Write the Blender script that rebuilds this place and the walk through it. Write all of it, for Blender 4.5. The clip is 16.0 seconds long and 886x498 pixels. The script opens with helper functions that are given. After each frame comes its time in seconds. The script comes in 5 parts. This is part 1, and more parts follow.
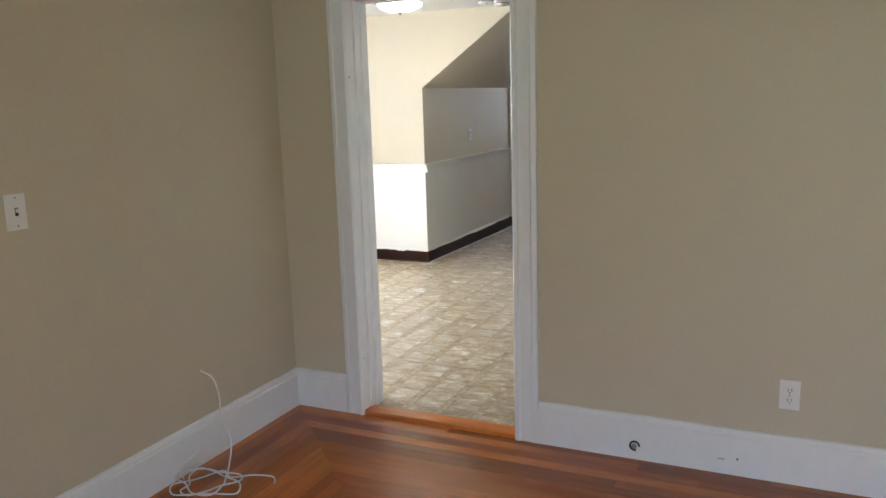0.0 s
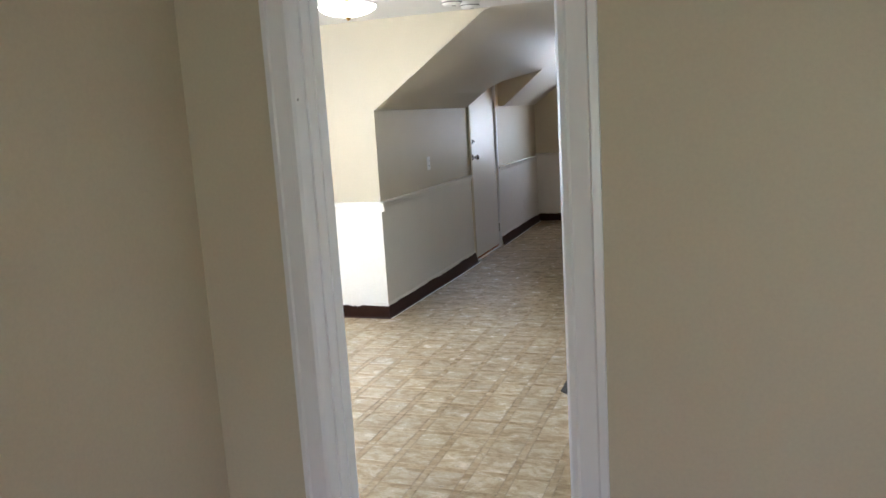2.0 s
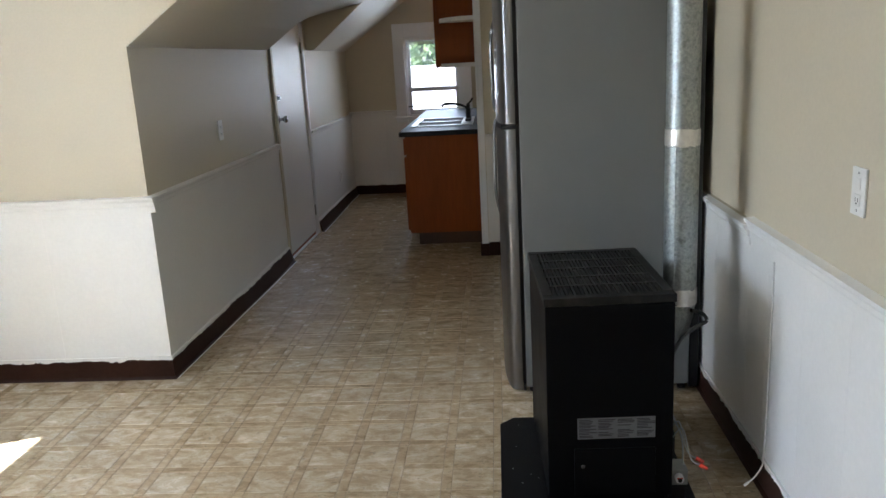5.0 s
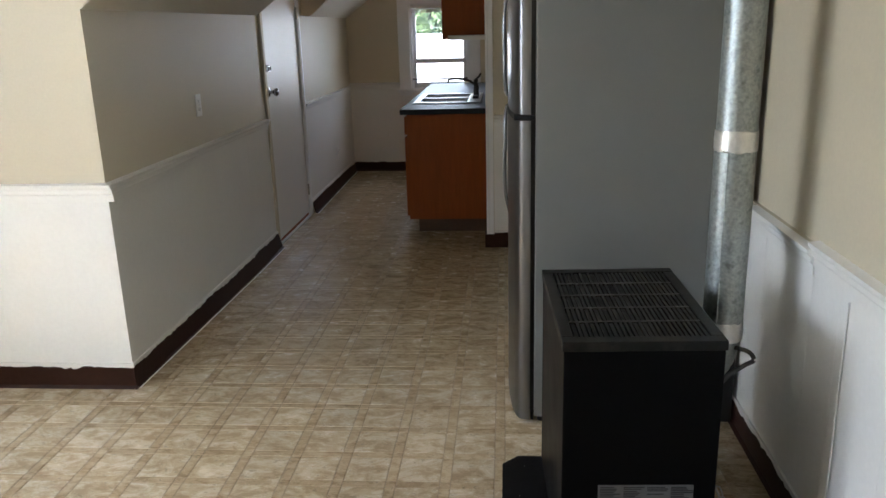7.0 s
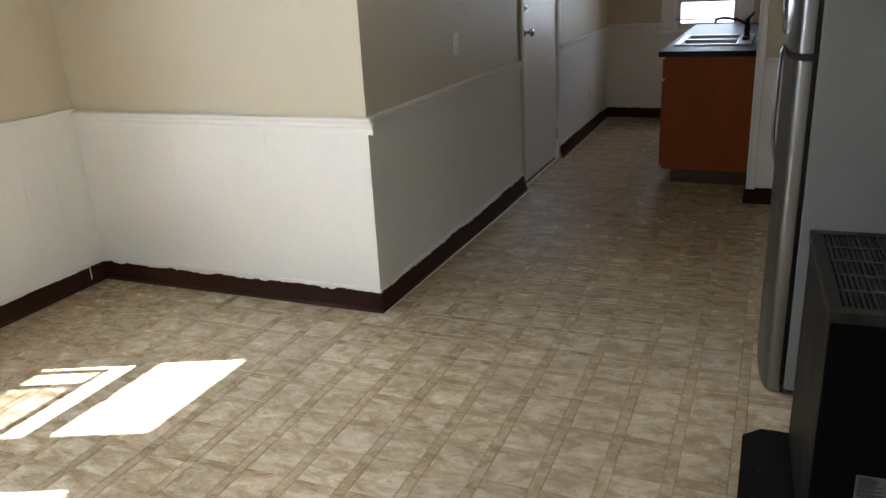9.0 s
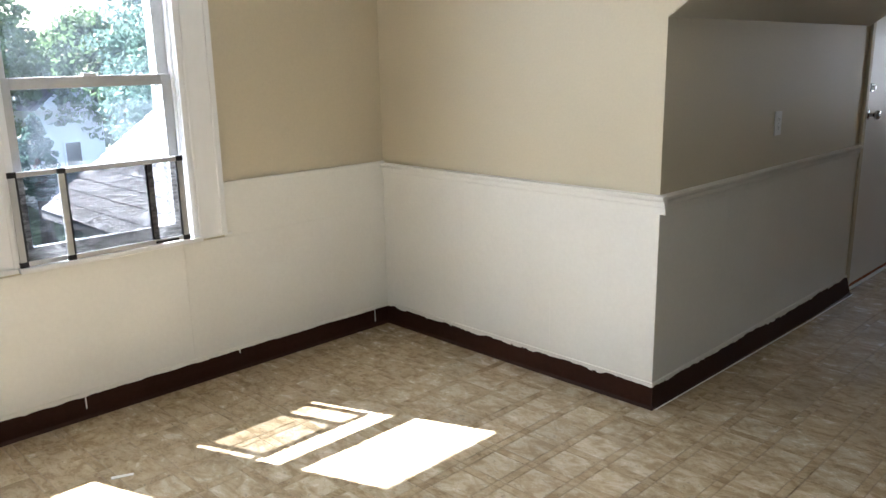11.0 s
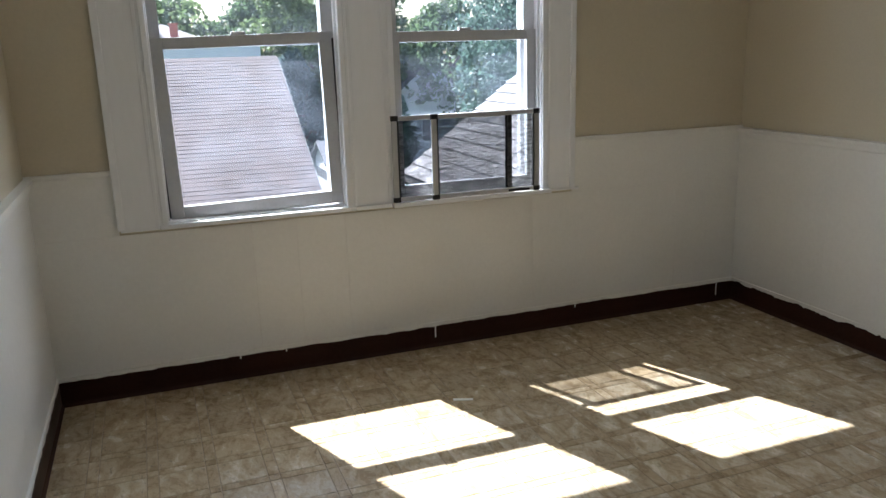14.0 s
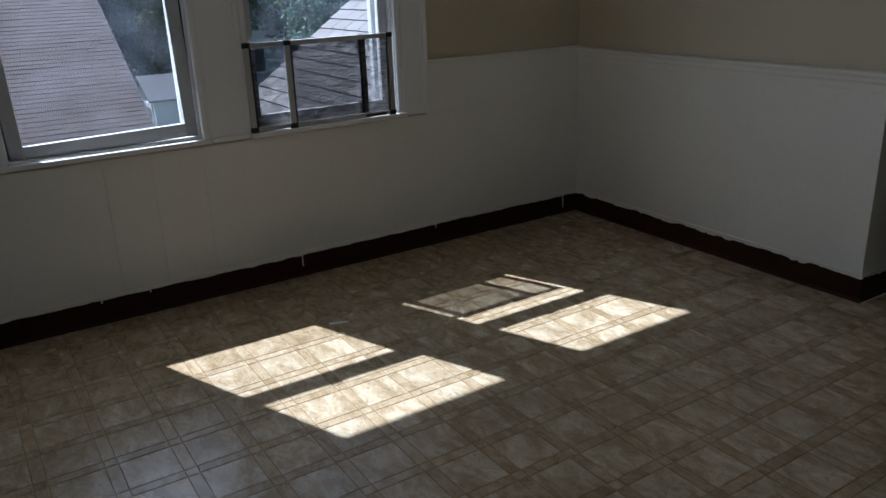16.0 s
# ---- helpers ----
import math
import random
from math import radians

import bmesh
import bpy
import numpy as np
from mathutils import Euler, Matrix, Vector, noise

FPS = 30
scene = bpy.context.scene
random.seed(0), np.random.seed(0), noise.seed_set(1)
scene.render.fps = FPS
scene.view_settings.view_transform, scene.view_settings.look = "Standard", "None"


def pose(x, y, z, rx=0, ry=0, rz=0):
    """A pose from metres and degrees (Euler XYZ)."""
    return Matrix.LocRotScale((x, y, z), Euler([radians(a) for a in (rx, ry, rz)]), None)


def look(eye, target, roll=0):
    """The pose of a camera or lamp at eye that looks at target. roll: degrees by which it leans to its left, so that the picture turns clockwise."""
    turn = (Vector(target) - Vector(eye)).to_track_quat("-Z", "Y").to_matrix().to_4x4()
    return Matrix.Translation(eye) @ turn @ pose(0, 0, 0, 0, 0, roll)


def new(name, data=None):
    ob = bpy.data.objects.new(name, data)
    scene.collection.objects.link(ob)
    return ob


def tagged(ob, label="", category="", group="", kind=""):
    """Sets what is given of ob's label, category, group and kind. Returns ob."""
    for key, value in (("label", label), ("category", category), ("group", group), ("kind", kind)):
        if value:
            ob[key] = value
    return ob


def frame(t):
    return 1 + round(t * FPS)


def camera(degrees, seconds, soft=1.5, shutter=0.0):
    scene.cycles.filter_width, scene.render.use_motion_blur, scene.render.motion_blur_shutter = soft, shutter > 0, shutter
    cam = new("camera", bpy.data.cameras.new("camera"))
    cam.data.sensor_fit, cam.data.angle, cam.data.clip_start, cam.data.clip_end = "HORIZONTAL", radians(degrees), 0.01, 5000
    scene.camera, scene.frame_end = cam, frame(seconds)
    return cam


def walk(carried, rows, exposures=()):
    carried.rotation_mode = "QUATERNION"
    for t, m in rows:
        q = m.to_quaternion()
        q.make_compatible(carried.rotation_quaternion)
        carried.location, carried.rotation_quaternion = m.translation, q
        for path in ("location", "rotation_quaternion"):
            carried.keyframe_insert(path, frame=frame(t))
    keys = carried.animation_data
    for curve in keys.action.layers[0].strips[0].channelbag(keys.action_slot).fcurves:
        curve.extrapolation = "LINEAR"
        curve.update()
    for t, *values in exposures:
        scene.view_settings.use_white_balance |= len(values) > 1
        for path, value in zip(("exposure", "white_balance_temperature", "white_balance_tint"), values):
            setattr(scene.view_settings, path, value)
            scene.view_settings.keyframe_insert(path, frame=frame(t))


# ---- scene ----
cam = camera(59.1, 16.0)
PATH = [
    (0, (3.16, -6.428, 1.493), (2.329, -4.648, 1.116), -1.7),
    (0.5, (3.064, -6.24, 1.505), (2.319, -4.42, 1.141), -1.6),
    (1, (2.905, -5.972, 1.511), (2.173, -4.139, 1.183), -2.1),
    (1.5, (2.679, -5.724, 1.504), (1.976, -3.878, 1.195), -2.7),
    (2, (2.462, -5.406, 1.528), (1.784, -3.555, 1.193), -3.5),
    (2.5, (2.285, -5.074, 1.484), (1.649, -3.205, 1.163), -1.5),
    (3, (2.065, -4.755, 1.484), (1.479, -2.879, 1.118), -0.8),
    (3.5, (1.916, -4.449, 1.461), (1.428, -2.56, 1.022), -0.7),
    (4, (1.832, -4.109, 1.493), (1.38, -2.213, 1.045), -1.0),
    (4.5, (1.729, -3.789, 1.469), (1.404, -1.868, 1.017), -2.5),
    (5, (1.647, -3.527, 1.473), (1.498, -1.59, 0.999), -3.1),
    (5.2, (1.63, -3.429, 1.459), (1.492, -1.491, 0.988), -2.8),
    (7.3, (1.629, -3.009, 1.502), (1.452, -1.097, 0.94), -1.0),
    (7.5, (1.64, -2.997, 1.489), (1.379, -1.097, 0.92), -1.7),
    (8, (1.645, -2.999, 1.491), (1.345, -1.132, 0.838), -1.6),
    (8.5, (1.62, -2.998, 1.469), (1.123, -1.179, 0.804), -2.7),
    (9, (1.616, -2.988, 1.47), (0.869, -1.252, 0.814), -2.9),
    (9.2, (1.621, -2.973, 1.469), (0.782, -1.276, 0.823), -2.8),
    (11.3, (1.557, -2.757, 1.451), (0.088, -1.467, 1.03), -1.1),
    (11.5, (1.53, -2.809, 1.438), (0.002, -1.576, 1.054), -1.1),
    (12, (1.545, -2.777, 1.396), (-0.144, -1.764, 1.049), -1.4),
    (12.5, (1.562, -2.772, 1.388), (-0.226, -1.946, 1.037), -2.3),
    (13, (1.547, -2.816, 1.376), (-0.268, -2.057, 1.019), -2.0),
    (13.5, (1.562, -2.813, 1.351), (-0.292, -2.151, 0.999), -2.1),
    (14, (1.549, -2.844, 1.329), (-0.271, -2.173, 0.841), -1.7),
    (14.5, (1.545, -2.869, 1.323), (-0.249, -2.164, 0.79), -2.1),
    (15, (1.556, -2.895, 1.315), (-0.139, -2.027, 0.703), -1.7),
    (15.5, (1.561, -2.93, 1.312), (-0.093, -2.02, 0.65), -2.5),
    (16, (1.573, -2.97, 1.323), (-0.023, -1.968, 0.654), -2.1),
]
EXPOSURES = [(0, 4.53, 5780, 10), (1, 4.45, 5680, 10), (2.5, 4.5, 5680, 10), (3.5, 4.56, 5720, 10), (4, 4.44, 5650, 10), (4.5, 4.2, 5540, 10), (5, 3.94, 5680, 10), (7.5, 4.03, 5850, 10), (9, 3.74, 5850, 10), (11.5, 3.54, 5950, 10), (12.5, 2.6, 6000, 10), (13.5, 2.44, 6000, 10), (14, 2.34, 5900, 10), (14.5, 1.84, 5720, 10), (15, 1.22, 5680, 10), (16, 0.92, 5520, 10)]
walk(cam, [(t, look(eye, target, roll)) for t, eye, target, roll in PATH], EXPOSURES)


# ---- world and light ----
SUN_FROM = Vector((-0.76, -0.31, 1.0)).normalized()
sun_el = math.asin(SUN_FROM.z)
world = bpy.data.worlds.new("sky")
scene.world = world
world.use_nodes = True
wn = world.node_tree
sky = wn.nodes.new("ShaderNodeTexSky")
sky.sky_type = "NISHITA"
sky.sun_disc = False
sky.sun_elevation = sun_el
sky.sun_rotation = math.atan2(SUN_FROM.x, SUN_FROM.y)
sky.dust_density = 3.0
wn.nodes["Background"].inputs["Strength"].default_value = 0.09
wn.links.new(sky.outputs["Color"], wn.nodes["Background"].inputs["Color"])

sun = new("sun", bpy.data.lights.new("sun", "SUN"))
sun.data.energy = 5.0
sun.data.angle = radians(0.53)
sun.data.color = (1.0, 0.985, 0.965)
sun.matrix_world = look(SUN_FROM * 30, (0, 0, 0))


def window_lamp(eye, target, sx, sy, watts, color):
    """Sky light that comes in through an opening."""
    d = bpy.data.lights.new("window_light", "AREA")
    d.shape, d.size, d.size_y, d.energy, d.color = "RECTANGLE", sx, sy, watts, color
    ob = new("window_light", d)
    ob.matrix_world = look(eye, target)
    return ob


window_lamp((-1.92, -2.455, 1.37), (0, -2.455, 1.0), 0.75, 1.3, 2.7, (0.85, 0.93, 1.0))
window_lamp((-1.92, -1.505, 1.37), (0, -1.505, 1.0), 0.72, 1.3, 2.7, (0.85, 0.93, 1.0))
window_lamp((0.95, 5.52, 1.33), (0.95, 0, 1.0), 0.55, 0.7, 0.85, (0.94, 0.97, 1.0))
window_lamp((3.85, -8.36, 0.9), (1.6, -3.6, -0.6), 1.25, 1.05, 1.7, (0.93, 0.96, 1.0))


# ---- materials ----
def material(name, base, rough=0.5, metal=0.0, vary=0.08, fine=60.0, coarse=3.0, bump=0.05, bump_scale=None, spec=0.5, dark=None, dark_amount=0.0, stretch=(1, 1, 1), rough_vary=0.08, per_object=0.0, distort=0.0, per_island=0.0):
    m = bpy.data.materials.new(name)
    m.use_nodes = True
    nt = m.node_tree
    n, l = nt.nodes, nt.links
    b = n["Principled BSDF"]
    tc = n.new("ShaderNodeTexCoord")
    mp = n.new("ShaderNodeMapping")
    mp.inputs["Scale"].default_value = stretch
    l.new(tc.outputs["Object"], mp.inputs["Vector"])
    t1 = n.new("ShaderNodeTexNoise")
    t1.inputs["Scale"].default_value, t1.inputs["Detail"].default_value, t1.inputs["Distortion"].default_value = coarse, 5, distort
    t2 = n.new("ShaderNodeTexNoise")
    t2.inputs["Scale"].default_value, t2.inputs["Detail"].default_value = fine, 4
    for t in (t1, t2):
        l.new(mp.outputs["Vector"], t.inputs["Vector"])
    add = n.new("ShaderNodeMath")
    add.operation = "ADD"
    l.new(t1.outputs["Fac"], add.inputs[0])
    l.new(t2.outputs["Fac"], add.inputs[1])
    mr = n.new("ShaderNodeMapRange")
    mr.inputs["From Min"].default_value, mr.inputs["From Max"].default_value = 0.6, 1.4
    mr.inputs["To Min"].default_value, mr.inputs["To Max"].default_value = 1 - vary, 1 + vary
    l.new(add.outputs[0], mr.inputs["Value"])
    last = mr.outputs["Result"]
    if per_object:
        oi = n.new("ShaderNodeObjectInfo")
        r2 = n.new("ShaderNodeMapRange")
        r2.inputs["To Min"].default_value, r2.inputs["To Max"].default_value = 1 - per_object, 1 + per_object
        l.new(oi.outputs["Random"], r2.inputs["Value"])
        mul = n.new("ShaderNodeMath")
        mul.operation = "MULTIPLY"
        l.new(last, mul.inputs[0])
        l.new(r2.outputs["Result"], mul.inputs[1])
        last = mul.outputs[0]
    if per_island:
        isl = n.new("ShaderNodeNewGeometry")
        r3 = n.new("ShaderNodeMapRange")
        r3.inputs["To Min"].default_value, r3.inputs["To Max"].default_value = 1 - per_island, 1 + per_island
        l.new(isl.outputs["Random Per Island"], r3.inputs["Value"])
        mul3 = n.new("ShaderNodeMath")
        mul3.operation = "MULTIPLY"
        l.new(last, mul3.inputs[0])
        l.new(r3.outputs["Result"], mul3.inputs[1])
        last = mul3.outputs[0]
    sc = n.new("ShaderNodeVectorMath")
    sc.operation = "SCALE"
    sc.inputs[0].default_value = base
    l.new(last, sc.inputs["Scale"])
    color = sc.outputs["Vector"]
    if dark:
        rp = n.new("ShaderNodeMapRange")
        rp.inputs["From Min"].default_value, rp.inputs["From Max"].default_value = 0.5, 0.72
        rp.inputs["To Max"].default_value = dark_amount
        l.new(t1.outputs["Fac"], rp.inputs["Value"])
        mx = n.new("ShaderNodeMix")
        mx.data_type = "RGBA"
        mx.inputs["B"].default_value = (*dark, 1)
        l.new(rp.outputs["Result"], mx.inputs["Factor"])
        l.new(color, mx.inputs["A"])
        color = mx.outputs["Result"]
    l.new(color, b.inputs["Base Color"])
    b.inputs["Metallic"].default_value = metal
    b.inputs["Specular IOR Level"].default_value = spec
    rr = n.new("ShaderNodeMapRange")
    rr.inputs["To Min"].default_value, rr.inputs["To Max"].default_value = max(0.02, rough - rough_vary), min(1, rough + rough_vary)
    l.new(t1.outputs["Fac"], rr.inputs["Value"])
    l.new(rr.outputs["Result"], b.inputs["Roughness"])
    if bump:
        bp = n.new("ShaderNodeBump")
        bp.inputs["Strength"].default_value, bp.inputs["Distance"].default_value = bump, 0.01
        if bump_scale:
            t3 = n.new("ShaderNodeTexNoise")
            t3.inputs["Scale"].default_value, t3.inputs["Detail"].default_value = bump_scale, 3
            l.new(mp.outputs["Vector"], t3.inputs["Vector"])
            l.new(t3.outputs["Fac"], bp.inputs["Height"])
        else:
            l.new(add.outputs[0], bp.inputs["Height"])
        l.new(bp.outputs["Normal"], b.inputs["Normal"])
    return m


def glow(name, color, strength):
    m = bpy.data.materials.new(name)
    m.use_nodes = True
    b = m.node_tree.nodes["Principled BSDF"]
    b.inputs["Base Color"].default_value = (0.9, 0.88, 0.82, 1)
    b.inputs["Emission Color"].default_value = (*color, 1)
    b.inputs["Emission Strength"].default_value = strength
    return m


def see_through(name, clear, tint, rough=0.05, dust=0.0):
    """Thin clear sheet: mostly lets light pass, mirrors a little, with a film of dust."""
    m = bpy.data.materials.new(name)
    m.use_nodes = True
    n, l = m.node_tree.nodes, m.node_tree.links
    out = n["Material Output"]
    n.remove(n["Principled BSDF"])
    tr = n.new("ShaderNodeBsdfTransparent")
    tr.inputs["Color"].default_value = (*tint, 1)
    gl = n.new("ShaderNodeBsdfGlossy")
    gl.inputs["Roughness"].default_value = rough
    fr = n.new("ShaderNodeFresnel")
    fr.inputs["IOR"].default_value = 1.45
    mx = n.new("ShaderNodeMixShader")
    l.new(fr.outputs[0], mx.inputs["Fac"])
    l.new(tr.outputs[0], mx.inputs[1])
    l.new(gl.outputs[0], mx.inputs[2])
    df = n.new("ShaderNodeBsdfTranslucent")
    # The dust is tinted blue to put the haze over the view into it.
    df.inputs["Color"].default_value = (0.66, 0.74, 0.9, 1)
    tc = n.new("ShaderNodeTexCoord")
    ns = n.new("ShaderNodeTexNoise")
    ns.inputs["Scale"].default_value, ns.inputs["Detail"].default_value = 7, 6
    l.new(tc.outputs["Object"], ns.inputs["Vector"])
    mr = n.new("ShaderNodeMapRange")
    mr.inputs["From Min"].default_value, mr.inputs["From Max"].default_value = 0.35, 0.75
    mr.inputs["To Min"].default_value, mr.inputs["To Max"].default_value = (1 - clear) * (1 - dust), (1 - clear) * (1 + dust)
    l.new(ns.outputs["Fac"], mr.inputs["Value"])
    m2 = n.new("ShaderNodeMixShader")
    l.new(mr.outputs["Result"], m2.inputs["Fac"])
    l.new(mx.outputs[0], m2.inputs[1])
    l.new(df.outputs[0], m2.inputs[2])
    l.new(m2.outputs[0], out.inputs["Surface"])
    return m


def mesh_cloth(name, cover, color):
    """Insect screen: fine dark wires with open gaps; noise in the cover imitates moiré shading."""
    m = bpy.data.materials.new(name)
    m.use_nodes = True
    n, l = m.node_tree.nodes, m.node_tree.links
    out = n["Material Output"]
    b = n["Principled BSDF"]
    b.inputs["Base Color"].default_value = (*color, 1)
    b.inputs["Roughness"].default_value = 0.6
    b.inputs["Specular IOR Level"].default_value = 0.05
    tr = n.new("ShaderNodeBsdfTransparent")
    tc = n.new("ShaderNodeTexCoord")
    ns = n.new("ShaderNodeTexNoise")
    ns.inputs["Scale"].default_value, ns.inputs["Detail"].default_value, ns.inputs["Distortion"].default_value = 26, 6, 2.0
    mp = n.new("ShaderNodeMapping")
    mp.inputs["Scale"].default_value = (1.0, 0.45, 1.3)
    l.new(tc.outputs["Object"], mp.inputs["Vector"])
    l.new(mp.outputs["Vector"], ns.inputs["Vector"])
    mr = n.new("ShaderNodeMapRange")
    mr.inputs["From Min"].default_value, mr.inputs["From Max"].default_value = 0.35, 0.65
    mr.inputs["To Min"].default_value, mr.inputs["To Max"].default_value = cover - 0.13, cover + 0.13
    l.new(ns.outputs["Fac"], mr.inputs["Value"])
    mx = n.new("ShaderNodeMixShader")
    l.new(mr.outputs["Result"], mx.inputs["Fac"])
    l.new(tr.outputs[0], mx.inputs[1])
    l.new(b.outputs[0], mx.inputs[2])
    l.new(mx.outputs[0], out.inputs["Surface"])
    return m


def vinyl_material(name, base, dark, light, island=False):
    """Printed, lightly embossed sheet vinyl with a marbled slate print; each stamped block has its own shade."""
    m = bpy.data.materials.new(name)
    m.use_nodes = True
    n, l = m.node_tree.nodes, m.node_tree.links
    b = n["Principled BSDF"]
    geo = n.new("ShaderNodeNewGeometry")
    oi = n.new("ShaderNodeObjectInfo")
    off = n.new("ShaderNodeVectorMath")
    off.operation = "SCALE"
    off.inputs[0].default_value = (37.0, 11.0, 5.0)
    chance = geo.outputs["Random Per Island"] if island else oi.outputs["Random"]
    l.new(chance, off.inputs["Scale"])
    pos = n.new("ShaderNodeVectorMath")
    l.new(geo.outputs["Position"], pos.inputs[0])
    l.new(off.outputs["Vector"], pos.inputs[1])
    mp = n.new("ShaderNodeMapping")
    mp.inputs["Scale"].default_value = (0.6, 1.0, 1.0)
    l.new(pos.outputs["Vector"], mp.inputs["Vector"])
    t1 = n.new("ShaderNodeTexNoise")
    t1.inputs["Scale"].default_value, t1.inputs["Detail"].default_value, t1.inputs["Roughness"].default_value, t1.inputs["Distortion"].default_value = 15, 12, 0.7, 0.55
    t2 = n.new("ShaderNodeTexNoise")
    t2.inputs["Scale"].default_value, t2.inputs["Detail"].default_value, t2.inputs["Distortion"].default_value = 60, 8, 1.0
    t3 = n.new("ShaderNodeTexNoise")
    t3.inputs["Scale"].default_value, t3.inputs["Detail"].default_value = 0.9, 3
    for t in (t1, t2):
        l.new(mp.outputs["Vector"], t.inputs["Vector"])
    l.new(geo.outputs["Position"], t3.inputs["Vector"])
    ramp = n.new("ShaderNodeValToRGB")
    e = ramp.color_ramp.elements
    e[0].position, e[0].color = 0.40, (*dark, 1)
    e[1].position, e[1].color = 0.585, (*light, 1)
    for at, c in ((0.45, [0.6 * a + 0.4 * b for a, b in zip(dark, base)]), (0.468, base), (0.505, base), (0.522, [0.3 * a + 0.7 * b for a, b in zip(base, light)])):
        ramp.color_ramp.elements.new(at).color = (*c, 1)
    mixf = n.new("ShaderNodeMix")
    mixf.inputs["Factor"].default_value = 0.2
    l.new(t1.outputs["Fac"], mixf.inputs["A"])
    l.new(t2.outputs["Fac"], mixf.inputs["B"])
    l.new(mixf.outputs["Result"], ramp.inputs["Fac"])
    fleck = n.new("ShaderNodeMapRange")
    fleck.inputs["From Min"].default_value, fleck.inputs["From Max"].default_value = 0.60, 0.68
    fleck.inputs["To Min"].default_value, fleck.inputs["To Max"].default_value = 1.0, 0.66
    l.new(t2.outputs["Fac"], fleck.inputs["Value"])
    mr = n.new("ShaderNodeMapRange")
    mr.inputs["To Min"].default_value, mr.inputs["To Max"].default_value = 0.93, 1.07
    l.new(chance, mr.inputs["Value"])
    mr3 = n.new("ShaderNodeMapRange")
    mr3.inputs["From Min"].default_value, mr3.inputs["From Max"].default_value = 0.3, 0.7
    mr3.inputs["To Min"].default_value, mr3.inputs["To Max"].default_value = 0.9, 1.08
    l.new(t3.outputs["Fac"], mr3.inputs["Value"])
    mul = n.new("ShaderNodeMath")
    mul.operation = "MULTIPLY"
    l.new(mr.outputs["Result"], mul.inputs[0])
    l.new(mr3.outputs["Result"], mul.inputs[1])
    spot = n.new("ShaderNodeMath")
    spot.operation = "MULTIPLY"
    l.new(mul.outputs[0], spot.inputs[0])
    l.new(fleck.outputs["Result"], spot.inputs[1])
    sc = n.new("ShaderNodeVectorMath")
    sc.operation = "SCALE"
    l.new(ramp.outputs["Color"], sc.inputs[0])
    l.new(spot.outputs[0], sc.inputs["Scale"])
    l.new(sc.outputs["Vector"], b.inputs["Base Color"])
    b.inputs["Specular IOR Level"].default_value = 0.38
    rr = n.new("ShaderNodeMapRange")
    rr.inputs["To Min"].default_value, rr.inputs["To Max"].default_value = 0.17, 0.34
    l.new(t1.outputs["Fac"], rr.inputs["Value"])
    l.new(rr.outputs["Result"], b.inputs["Roughness"])
    bp = n.new("ShaderNodeBump")
    bp.inputs["Strength"].default_value, bp.inputs["Distance"].default_value = 0.34, 0.004
    l.new(mixf.outputs["Result"], bp.inputs["Height"])
    l.new(bp.outputs["Normal"], b.inputs["Normal"])
    return m


M_BEIGE = material("beige_wall_paint", (0.568, 0.506, 0.38), 0.5, vary=0.05, fine=90, coarse=1.6, bump=0.06, bump_scale=180)
M_WHITE = material("white_semigloss_paint", (0.785, 0.775, 0.745), 0.38, vary=0.04, fine=70, coarse=2.5, bump=0.05, bump_scale=60)
M_TRIM = material("white_trim_paint", (0.80, 0.805, 0.82), 0.34, vary=0.025, fine=40, coarse=5, bump=0.08, stretch=(1, 1, 0.3), dark=(0.5, 0.47, 0.43), dark_amount=0.04)
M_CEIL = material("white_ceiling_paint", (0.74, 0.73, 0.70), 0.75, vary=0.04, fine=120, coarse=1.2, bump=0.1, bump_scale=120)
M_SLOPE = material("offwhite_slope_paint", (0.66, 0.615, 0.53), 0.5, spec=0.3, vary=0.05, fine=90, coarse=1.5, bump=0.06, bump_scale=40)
M_BASE = material("brown_vinyl_base", (0.035, 0.0138, 0.009), 0.42, spec=0.12, vary=0.2, fine=50, coarse=6, bump=0.04)
M_VINYL = vinyl_material("tan_slate_vinyl", (0.448, 0.36, 0.238), (0.333, 0.254, 0.155), (0.545, 0.462, 0.336))
M_VINYL2 = vinyl_material("tan_slate_vinyl_band", (0.388, 0.3, 0.186), (0.288, 0.212, 0.122), (0.468, 0.376, 0.25), True)
M_JOINT = material("dark_vinyl_line", (0.25, 0.183, 0.11), 0.45, vary=0.15, fine=60, coarse=8, bump=0.03)
M_PLANKX = material("red_fir_plank_across", (0.48, 0.155, 0.034), 0.13, rough_vary=0.04, spec=0.5, vary=0.22, fine=40, coarse=5, bump=0.012, stretch=(0.12, 1, 1), dark=(0.2, 0.036, 0.008), dark_amount=0.75, per_object=0.38, distort=0.5)
M_PLANKY = material("red_fir_plank_along", (0.48, 0.155, 0.034), 0.13, rough_vary=0.04, spec=0.5, vary=0.22, fine=40, coarse=5, bump=0.012, stretch=(1, 0.12, 1), dark=(0.2, 0.036, 0.008), dark_amount=0.75, per_object=0.38, distort=0.5)
M_GAP = material("dark_floor_gap", (0.03, 0.012, 0.006), 0.7)
M_CAB = material("orange_brown_cabinet_wood", (0.27, 0.072, 0.015), 0.42, spec=0.15, vary=0.16, fine=50, coarse=4, bump=0.04, stretch=(1, 1, 0.12))
M_TOE = material("dark_brown_toe_board", (0.075, 0.036, 0.018), 0.5, vary=0.2, fine=40, coarse=5)
